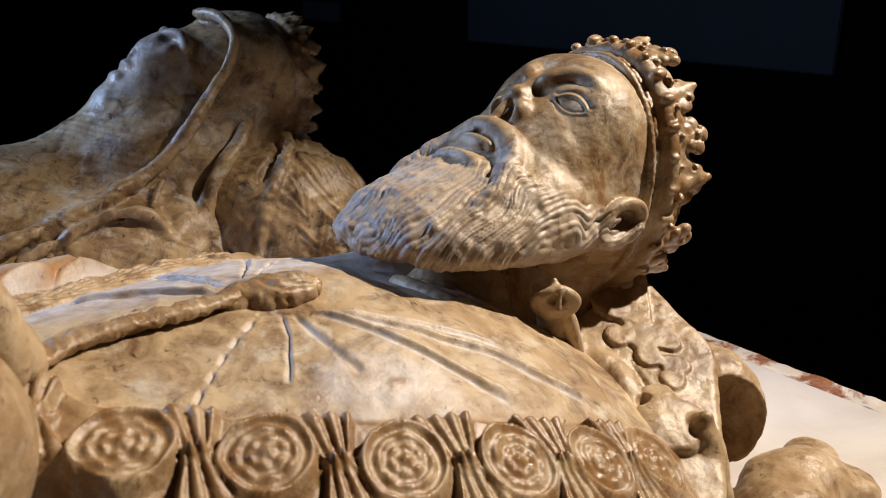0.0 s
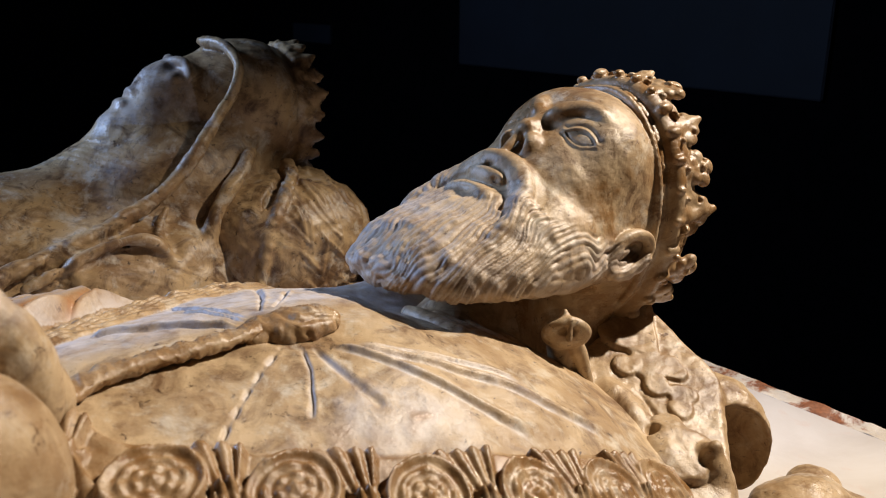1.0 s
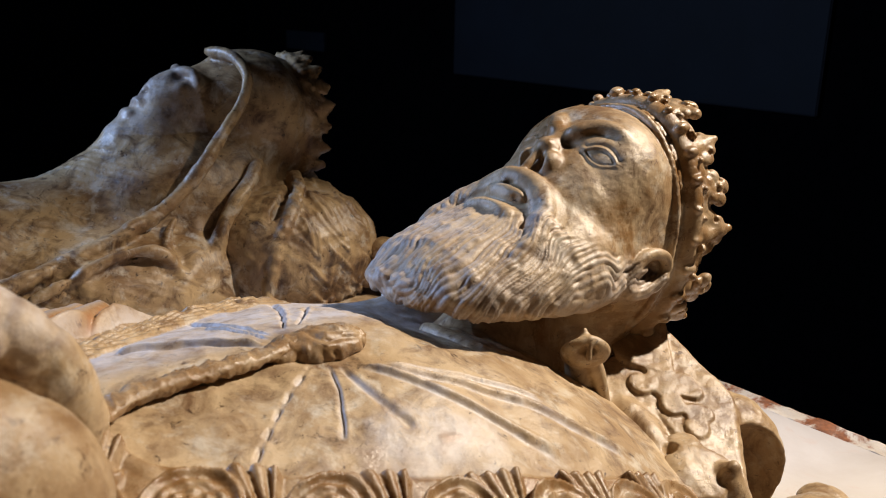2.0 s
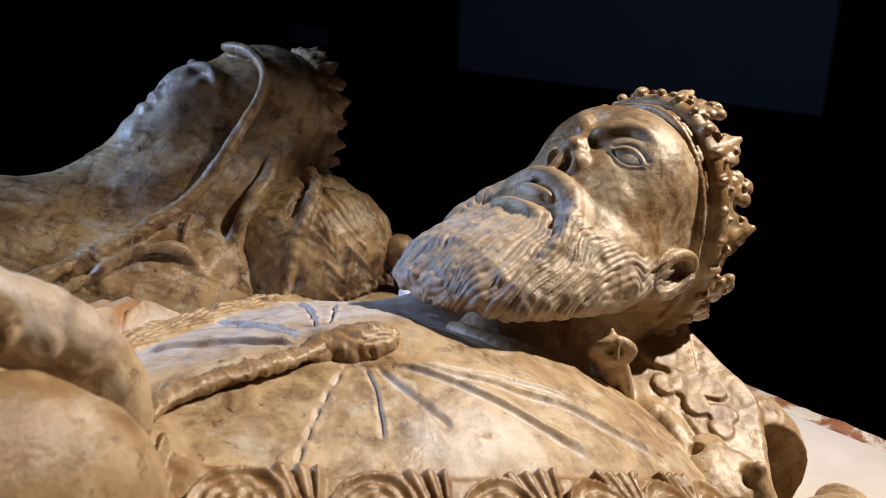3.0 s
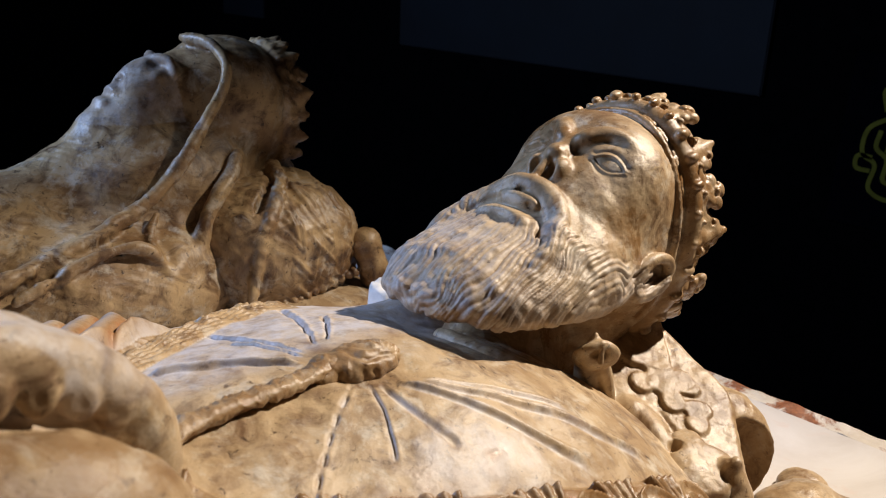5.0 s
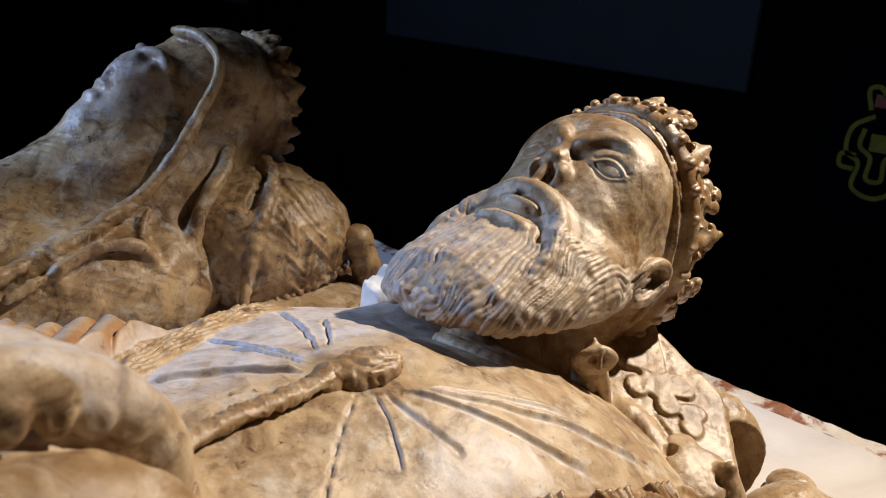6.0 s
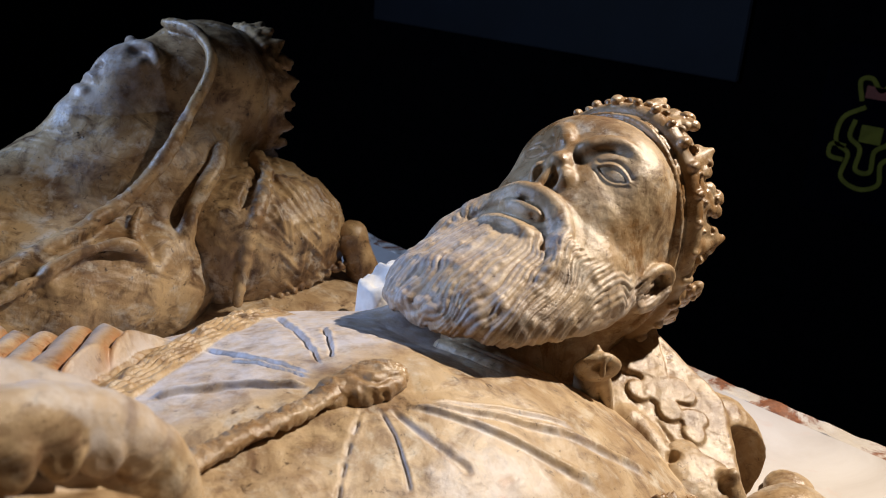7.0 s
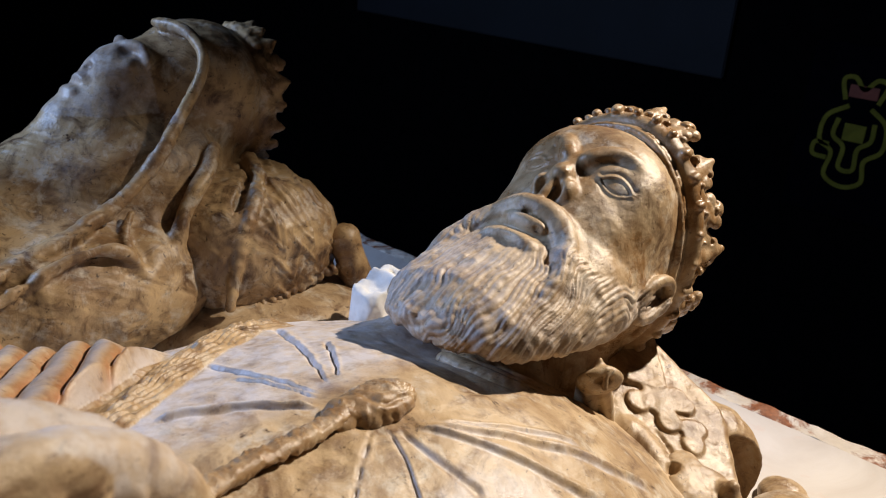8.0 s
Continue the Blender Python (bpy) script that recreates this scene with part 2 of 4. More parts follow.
def rope(pts, radius, turns, strands=3, depth=0.25, flat=1.0, around=20, per=14):
    """A twisted cord along a line, its ends closed by tapering."""
    p = curve(pts, per)
    n = len(p)
    tang = np.gradient(p, axis=0)
    tang /= np.linalg.norm(tang, axis=1)[:, None]
    side = np.cross(tang, (0, 0, 1))
    side /= np.linalg.norm(side, axis=1)[:, None]
    up = np.cross(side, tang)
    a = np.linspace(0, 2 * math.pi, around, endpoint=False)
    s = np.linspace(0, 1, n)
    rad = np.asarray(np.interp(s, np.linspace(0, 1, len(radius)), radius))
    taper = np.sqrt(np.clip(np.minimum(s, 1 - s) * 30, 0.02, 1))
    tw = 1 + depth * (np.abs(np.cos(strands * 0.5 * (a[None, :] + 2 * math.pi * turns * s[:, None]))) - 0.6)
    r = (rad * taper)[:, None] * tw
    v = p[:, None, :] + r[..., None] * (np.cos(a)[None, :, None] * side[:, None, :] + flat * np.sin(a)[None, :, None] * up[:, None, :])
    v = v.reshape(-1, 3)
    v = v + (0.0005 * value_noise(v, 47, 5) + 0.0018 * value_noise(v, 170, 6) + 0.0010 * value_noise(v, 420, 7))[:, None] * np.array([0.5, 0.6, 1])
    idx = np.arange(n * around).reshape(n, around)
    nxt = np.roll(idx, -1, 1)
    f = np.stack([idx[:-1], idx[1:], nxt[1:], nxt[:-1]], -1).reshape(-1, 4)
    return v, f


# ---- room ----
SLAB = 0.934
FLOOR = 0.0


def setting(name, bm, material, label):
    return tagged(part(name, bm, material), label, name.split("_")[0], kind="structure")


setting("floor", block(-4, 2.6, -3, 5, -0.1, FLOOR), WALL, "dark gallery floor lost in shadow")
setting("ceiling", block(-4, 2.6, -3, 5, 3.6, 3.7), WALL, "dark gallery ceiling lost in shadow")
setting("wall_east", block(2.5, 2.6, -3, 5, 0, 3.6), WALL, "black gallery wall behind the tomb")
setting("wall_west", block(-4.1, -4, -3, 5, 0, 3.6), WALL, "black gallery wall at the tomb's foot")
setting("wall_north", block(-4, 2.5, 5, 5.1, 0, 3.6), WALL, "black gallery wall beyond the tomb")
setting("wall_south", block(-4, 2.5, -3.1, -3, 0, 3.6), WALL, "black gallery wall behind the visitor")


def wall_panel():
    ob = tagged(new("wall_panel"), "slate blue display panel fixed to the black wall", "panel")
    ob.location = (2.5, 2.3, 1.157)
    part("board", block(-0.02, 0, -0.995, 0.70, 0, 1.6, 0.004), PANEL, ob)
    return ob


wall_panel()


def caption_board():
    ob = tagged(new("caption_board"), "small pale blue-grey caption board on the black wall", "sign")
    ob.location = (2.5, 4.28, 1.19)
    part("board", block(-0.02, 0, -0.2, 0.2, 0, 0.10, 0.003), PANEL, ob)
    return ob


caption_board()


def arc_strip(points, width, thick):
    """A flat raised outline in the plane X = const, along points (y, z)."""
    p = curve([(0, y, z) for y, z in points], 6)
    bm = bmesh.new()
    t = np.gradient(p, axis=0)
    rows = []
    for q, d in zip(p, t):
        d = d / (np.linalg.norm(d) + 1e-9)
        nrm = np.array((0, -d[2], d[1])) * width / 2
        rows.append([bm.verts.new(q + nrm), bm.verts.new(q + nrm - (thick, 0, 0)), bm.verts.new(q - nrm - (thick, 0, 0)), bm.verts.new(q - nrm)])
    for a, b in zip(rows, rows[1:]):
        for i in range(4):
            bm.faces.new((a[i], b[i], b[(i + 1) % 4], a[(i + 1) % 4]))
    bm.faces.new(rows[0])
    bm.faces.new(rows[-1][::-1])
    bmesh.ops.recalc_face_normals(bm, faces=bm.faces)
    return bm


def crest_sign():
    ob = tagged(new("crest_sign"), "dark sign with a dull gold shield outline and red crown", "sign")
    ob.location = (2.5, 0.885, 1.08)
    part("board", block(-0.012, 0, -0.2, 0.16, -0.26, 0.24, 0.003), SIGN, ob)
    front = Matrix.Translation((-0.0125, 0, 0))
    loops = {
        "shield_outline": [(0.03, 0.07), (0.085, 0.03), (0.09, -0.04), (0.05, -0.07), (0.055, -0.14), (0, -0.165), (-0.05, -0.14), (-0.045, -0.08), (-0.085, -0.04), (-0.08, 0.03), (-0.03, 0.07)],
        "inner_outline": [(0.05, 0.03), (0.055, -0.02), (0.02, -0.05), (0.02, -0.11), (-0.02, -0.11), (-0.02, -0.05), (-0.05, -0.02), (-0.05, 0.03)],
        "scroll": [(0.06, -0.05), (0.1, -0.05), (0.1, -0.085), (0.06, -0.09)],
        "crown_outline": [(0.045, 0.085), (0.06, 0.14), (0.03, 0.15), (0, 0.12), (-0.03, 0.15), (-0.06, 0.14), (-0.045, 0.085)],
    }
    for name, pts in loops.items():
        piece = part(name, arc_strip(pts, 0.013, 0.003), GOLD, ob)
        piece.matrix_basis = front
    fill = part("crown_cap", block(-0.003, 0, -0.04, 0.04, 0.095, 0.13, 0.001), RED, ob, "dull red crown cap")
    fill.matrix_basis = front
    fill = part("shield_field", block(-0.002, 0, -0.03, 0.03, -0.03, 0.02, 0.0008), GOLD, ob)
    fill.matrix_basis = front
    return ob


crest_sign()


def tomb():
    ob = tagged(new("tomb_chest"), "white marble tomb chest with a rust-stained slab edge", "tomb")
    part("chest", block(-1.3, 0.97, -0.02, 1.72, FLOOR, SLAB - 0.12, 0.01), MARBLE, ob)
    slab = part("slab", block(-1.38, 1.006, -0.1, 1.8, SLAB - 0.12, SLAB, 0.006), MARBLE, ob)
    xs, ys = np.linspace(1.0, 1.047, 14), np.linspace(-0.1, 1.8, 420)
    gx, gy = np.meshgrid(xs, ys, indexing="ij")
    p = np.stack([gx, gy, 0 * gx], -1).reshape(-1, 3)
    wear = 0.004 * value_noise(p, 28, 3) + 0.002 * value_noise(p, 90, 4)
    edge = np.clip((gx - 1.036) / 0.011, 0, 1) ** 2
    h = SLAB - 0.0020 + wear.reshape(gx.shape) * 0.6 - 0.012 * edge
    v, f = sheet(xs, ys, h, SLAB - 0.12)
    mesh_object("border", v, f, RUST, ob)["label"] = "rust-stained chipped stone border"
    return ob


tomb()


def plaster_fragment():
    c = Carving((0.55, 0.86, 0.9), (0.70, 0.98, 1.16), 0.003)

    def lump(x, y, z):
        top = 1.084 + 0.20 * (x - 0.60) + 0.012 * np.exp(-((x - 0.643) / 0.009) ** 2)
        d = smax(np.abs(x - 0.629 - 0.10 * (z - 1.0)) - 0.042, np.abs(y - 0.915) - 0.028, 0.030)
        return smax(d, z - top, 0.006)
    c.blend(lump, None, 0.004)
    c.ball((0.664, 0.895, 1.094), (0.014, 0.03, 0.014), 0.004, dig=True)
    v, f = c.skin()
    v += 0.005 * value_noise(v, 45, 8)[:, None] + 0.002 * value_noise(v, 130, 9)[:, None]
    v[:, 2] = np.maximum(v[:, 2], SLAB)
    return tagged(mesh_object("plaster_fragment", v, f, PLASTER), "white broken plaster fragment standing on the slab", "fragment")


plaster_fragment()

# ---- the king ----
MID = 0.603


def chest_height(x, y):
    dy = y - 0.578
    near = 1.97 * np.minimum(dy, 0) ** 2
    far = 0.29 * (np.sqrt(np.maximum(dy, 0) ** 2 + 0.05 ** 2) - 0.05)
    hold = 1 - 0.25 * np.clip((dy - 0.03) / 0.08, 0, 1)
    return 1.2215 - near - far - 1.16 * hold * np.maximum(0, x - 0.259) ** 2


def band_line(x):
    return np.interp(x, [-0.2, 0.06, 0.092, 0.111, 0.151, 0.225, 0.304, 0.393, 0.463, 0.56], [0.58, 0.545, 0.517, 0.486, 0.46, 0.429, 0.404, 0.393, 0.393, 0.405])


def bumpy(d, w):
    return np.exp(-(d / w) ** 2)


def robe():
    """The mantle on the chest: pleats from the clasp, fur edge, border of rosettes and tassels."""
    xs = np.arange(-0.2, 0.585, 0.0013)
    ys = np.arange(0.325, 0.93, 0.0013)
    x, y = np.meshgrid(xs, ys, indexing="ij")
    flat = np.stack([x, y, 0 * x], -1).reshape(-1, 3)
    n1 = value_noise(flat, 30, 1).reshape(x.shape)
    n2 = value_noise(flat, 110, 2).reshape(x.shape)
    z = chest_height(x, y)
    red, pale, brown = np.zeros_like(x), np.zeros_like(x), np.zeros_like(x)
    # pleats: start, end, half width at the end, height of the ridge, depth of the groove below it, bow
    pleats = [((0.252, 0.529), (0.158, 0.450), 0.0014, 0.0006, 0.0034, 0.003), ((0.263, 0.524), (0.233, 0.459), 0.0026, 0.0010, 0.0026, -0.003),
              ((0.270, 0.521), (0.287, 0.452), 0.0058, 0.0010, 0.0030, 0.002), ((0.281, 0.518), (0.390, 0.415), 0.0048, 0.0050, 0.0008, 0.002),
              ((0.289, 0.513), (0.478, 0.421), 0.0044, 0.0046, 0.0008, 0.003), ((0.301, 0.513), (0.420, 0.462), 0.0028, 0.0026, 0.0014, 0.0),
              ((0.266, 0.594), (0.348, 0.762), 0.0046, 0.0016, 0.0040, 0.003), ((0.280, 0.599), (0.335, 0.675), 0.0034, 0.0018, 0.0044, 0.002),
              ((0.251, 0.586), (0.240, 0.715), 0.0036, 0.0026, 0.0022, -0.003), ((0.247, 0.582), (0.228, 0.662), 0.0024, 0.0022, 0.0020, 0.0),
              ((0.236, 0.572), (0.150, 0.644), 0.0040, 0.0054, 0.0022, 0.004)]
    for (ax, ay), (bx, by), w, ridge, groove, bow in pleats:
        ux, uy = bx - ax, by - ay
        ln = math.hypot(ux, uy)
        ux, uy = ux / ln, uy / ln
        s = ((x - ax) * ux + (y - ay) * uy) / ln
        d = (x - ax) * -uy + (y - ay) * ux + bow * np.sin(np.clip(s, 0, 1) * math.pi) + 0.0008 * n2
        near = 1.0 if uy < 0 else -1.0
        fade = np.clip(s * 9, 0, 1) * np.clip((1.02 - s) * 14, 0, 1)
        w = np.maximum(w * (0.45 + 0.60 * np.clip(s, 0, 1)), 0.0019)
        lip = 1.35 * w if ridge > 0.004 else 0.9 * w
        trough = bumpy(d + near * lip, np.maximum((0.5 if ridge > 0.004 else 0.75) * w, 0.0017))
        if ridge < 0.001:
            trough = trough * np.clip(0.75 + 1.3 * np.sin(s * 41 + 2 * n1), 0.25, 1)
        z += fade * (ridge * np.exp(-np.abs(d / (0.95 * w)) ** 2.2) - groove * trough)
        # pale grey grooves; raised pleats also get a painted light along the crest
        pale += fade * 0.9 * trough + 0.35 * fade * bumpy(d, w) * (ridge > 0.004) * np.clip(0.6 + n1, 0, 1)
    z += 0.0016 * n1 + 0.0006 * n2
    # rubbed white patch with dark pits, and brown scuffs
    rubbed = bumpy((x - 0.285), 0.075) * bumpy(y - 0.437, 0.030)
    pale += 0.9 * np.clip(rubbed * 1.7 - 0.55 + 0.6 * n1 + 0.35 * n2, 0, 1)
    brown += 0.7 * np.clip(bumpy(x - 0.172, 0.030) * bumpy(y - 0.492, 0.022) * 1.5 - 0.6 + 0.5 * n1 + 0.35 * n2, 0, 1)
    brown += 0.9 * np.clip(rubbed * 1.2 - 0.62 - 0.5 * n1 + 0.6 * n2, 0, 1)
    # the robe's collar drops to the throat under the beard
    z -= 0.014 * np.clip((x - 0.345) / 0.06, 0, 1) * np.clip((y - 0.5225) / 0.012, 0, 1) * np.clip((0.70 - y) / 0.07, 0, 1)
    # fur strip along the far side
    fy = np.interp(x, [0.02, 0.10, 0.17, 0.24, 0.33], [0.60, 0.655, 0.70, 0.745, 0.79])
    strip = np.clip(1 - np.abs(y - fy) / 0.026, 0, 1) * np.clip((0.37 - x) * 30, 0, 1)
    tuft = np.abs(np.sin((y - fy) * 430 + x * 60 + 4 * n1 + 1.5 * n2)) * (0.55 + 0.45 * np.abs(np.sin(x * 130 + y * 60 + 3 * n1)))
    z += np.sqrt(strip) * (0.006 + 0.0055 * tuft + 0.0015 * n2)
    brown += 0.45 * (strip > 0.05) * tuft
    # ribbed sleeve beyond the fur
    beyond = np.clip((y - fy - 0.02) / 0.02, 0, 1) * np.clip((0.24 - x) * 18, 0, 1)
    rib = np.abs(np.sin((y * 0.60 - x * 0.80) * 112 + 0.5 * n1))
    z += beyond * (0.015 * np.sqrt(rib + 0.05) + 0.018)
    red += beyond * np.clip(0.9 - rib, 0, 1) * 1.0
    # crests paled in the colour for the blue light along them
    pale += 1.6 * beyond * np.clip(rib - 0.55, 0, 1)
    brown += 0.45 * beyond
    # far half of the chest paled to imitate its cool grazing light
    pale += 0.85 * np.clip((y - 0.575) * 25, 0, 1) * (1 - beyond) * (strip <= 0)
    # border: rosettes in turn with tied tassels
    d = band_line(x) - y
    band = np.clip((d + 0.004) / 0.006, 0, 1)
    z += band * 0.004 - np.clip(d - 0.075, 0, 1) * 1.6
    # collar standing round the neck on the far side
    z += 0.06 * bumpy(x - 0.53, 0.07) * bumpy(y - 0.70, 0.035)
    z -= 1.3 * np.clip(y - 0.79 - 0.30 * np.clip(0.25 - x, 0, 1), 0, 1) * np.clip((x - 0.14) * 12, 0, 1)
    brown += 1.0 * band
    centres = [(0.040, 0.520), (0.118, 0.443), (0.190, 0.412), (0.270, 0.383), (0.352, 0.366), (0.432, 0.362), (0.505, 0.368)]
    slope = 1 + 0.35
    inside = np.zeros_like(x)
    for i, (cx, cy) in enumerate(centres):
        r = np.sqrt((x - cx) ** 2 + ((y - cy) * slope) ** 2)
        a = np.arctan2((y - cy) * slope, x - cx)
        disc = np.clip((0.0335 - r) / 0.004, 0, 1)
        relief = 0.009 + 0.0035 * bumpy(r - 0.029, 0.0035) + 0.003 * bumpy(r - 0.0185, 0.003) * (0.75 + 0.25 * np.cos(8 * a + i))
        relief += 0.003 * bumpy(r - 0.0105, 0.0028) * (0.7 + 0.3 * np.cos(6 * a)) + 0.0045 * bumpy(r, 0.0055) * (0.8 + 0.2 * np.cos(a * 5))
        z += disc * (1.25 * relief - 0.0042 + 0.0008 * n2)
        inside = np.maximum(inside, disc)
    for (ax, ay), (bx, by) in zip(centres, centres[1:]):
        mx, my = (ax + bx) / 2, (ay + by) / 2
        u = (x - mx) * 1.0 + (y - my) * (by - ay) / (bx - ax) * 0.4
        v = (y - my) * slope
        waist = 0.010 + 0.42 * np.abs(v + 0.002)
        body = np.clip((waist - np.abs(u)) / 0.004, 0, 1) * np.clip((0.045 - np.abs(v)) / 0.004, 0, 1)
        ribs = np.abs(np.sin(u / (waist + 0.004) * 7.5))
        tie = bumpy(v + 0.002, 0.0045) * np.clip((0.017 - np.abs(u)) / 0.003, 0, 1)
        z -= (1 - inside) * (1 - body) * (1 - np.clip(np.abs(u) / 0.05, 0, 1)) * np.clip((d - 0.012) / 0.01, 0, 1) * 0.0015
        z += (1 - inside) * band * (body * (0.0055 + 0.0042 * ribs) + tie * (0.006 + 0.0015 * np.sin(u * 900 + v * 500)))
    v, f = sheet(xs, ys, z, SLAB)
    paint = np.zeros((len(v), 3))
    paint[: x.size] = np.clip(np.stack([red, pale, brown], -1).reshape(-1, 3), 0, 1)
    return v, f, paint


def crown(c, mid_y, mid_z, ry, rz, x0, leaves, size, seed, tip=0.0, flare=1.05, broad=1.0, proud=1.0):
    """Band with mouldings, then pointed leaves in turn with three-lobed flowers, standing along +X."""
    rng = random.Random(seed)

    def on(a, x, r):
        far = math.sin(a) < 0
        side = ry * (broad if far else 1.0)
        ca = math.cos(a)
        up = math.copysign(abs(ca) ** (0.8 if far else 1.0), ca) if broad > 1 else ca
        return np.array((x + tip * ca, mid_y - side * r * math.sin(a), mid_z + rz * r * up))
    steps = 84
    for i in range(steps):
        a, b = 2 * math.pi * i / steps, 2 * math.pi * (i + 1) / steps
        c.rod(on(a, x0, 1.0), on(b, x0, 1.0), 0.0040 * size, k=0.0012)
        c.rod(on(a, x0 + 0.0075 * size, 1.0), on(b, x0 + 0.0075 * size, 1.0), 0.0028 * size, k=0.001)
        c.rod(on(a, x0 + 0.024 * size, 0.985), on(b, x0 + 0.024 * size, 0.985), 0.0125 * size, k=0.004)
        c.rod(on(a, x0 + 0.038 * size, 1.0), on(b, x0 + 0.038 * size, 1.0), 0.0085 * size, k=0.003)
        c.rod(on(a, x0 + 0.047 * size, 1.0), on(b, x0 + 0.047 * size, 1.0), 0.0062 * size, k=0.003)
        if i % 3 == 0:
            c.ball(on(a, x0 + 0.023 * size, 1.0 + 0.12 * proud), np.array((0.009, 0.005, 0.005)) * size * rng.uniform(0.7, 1.2), 0.002)
        if i % 3 == 1:
            c.ball(on(a, x0 + 0.033 * size, 1.0 + 0.11 * proud), np.array((0.005, 0.006, 0.004)) * size * rng.uniform(0.7, 1.2), 0.0015)
        if i % 4 == 2:
            c.ball(on(a, x0 + 0.029 * size, 1.0 + 0.12 * proud), np.array((0.004, 0.004, 0.005)) * size, 0.001, dig=True)
    for i in range(leaves * 2):
        pointed = i % 2 == 0
        a = 2 * math.pi * (i + 0.05 + rng.uniform(-0.1, 0.1)) / (leaves * 2)
        out = on(a, 0, 1.0) - on(a, 0, 0.0)
        out /= np.linalg.norm(out)
        tan = np.cross((1, 0, 0), out)
        s = size * rng.uniform(0.98, 1.13)
        lean = rng.uniform(-0.12, 0.12)
        rise = rng.uniform(-0.001, 0.002)

        def place(x, t, o):
            base = on(a, x0 + x * s, 1.0 + (flare - 1.0) * np.clip((x - 0.03) / 0.04, 0, 1.2))
            return base + s * (tan * (t + lean * (x - 0.03)) + out * (o + rise))
        turn = np.stack([(1, 0, 0), tan, out], 1)
        if pointed:
            c.rod(place(0.036, 0, 0.001), place(0.064, 0, 0.002), 0.0105 * s, 0.0075 * s, 0.004)
            for side in (-1, 1):
                c.ball(place(0.047, side * 0.012, 0.001), np.array((0.013, 0.011, 0.0056)) * s, 0.002, turn=turn)
                c.ball(place(0.058, side * 0.007, 0.003), np.array((0.010, 0.008, 0.005)) * s, 0.002, turn=turn)
                c.ball(place(0.053, side * 0.0125, 0.006), np.array((0.003, 0.003, 0.003)) * s, 0.001, dig=True)
            c.rod(place(0.060, 0, 0.003), place(0.072, 0, 0.006), 0.0078 * s, 0.0040 * s, 0.003)
        else:
            c.rod(place(0.036, 0, 0.001), place(0.056, 0, 0.002), 0.0085 * s, 0.007 * s, 0.003)
            for x, t, r in ((0.063, 0, 0.0085), (0.054, 0.0098, 0.0088), (0.054, -0.0098, 0.0088), (0.045, 0.007, 0.007), (0.045, -0.007, 0.007)):
                c.ball(place(x, t, 0.004), np.array((r, r, 0.0056)) * s, 0.0015, turn=turn)
            c.ball(place(0.054, 0, 0.009), np.array((0.004, 0.004, 0.003)) * s, 0.001, turn=turn)
            for t in (-0.0065, 0.0065):
                c.ball(place(0.0595, t, 0.009), np.array((0.0024, 0.0024, 0.004)) * s, 0.0008, dig=True, turn=turn)


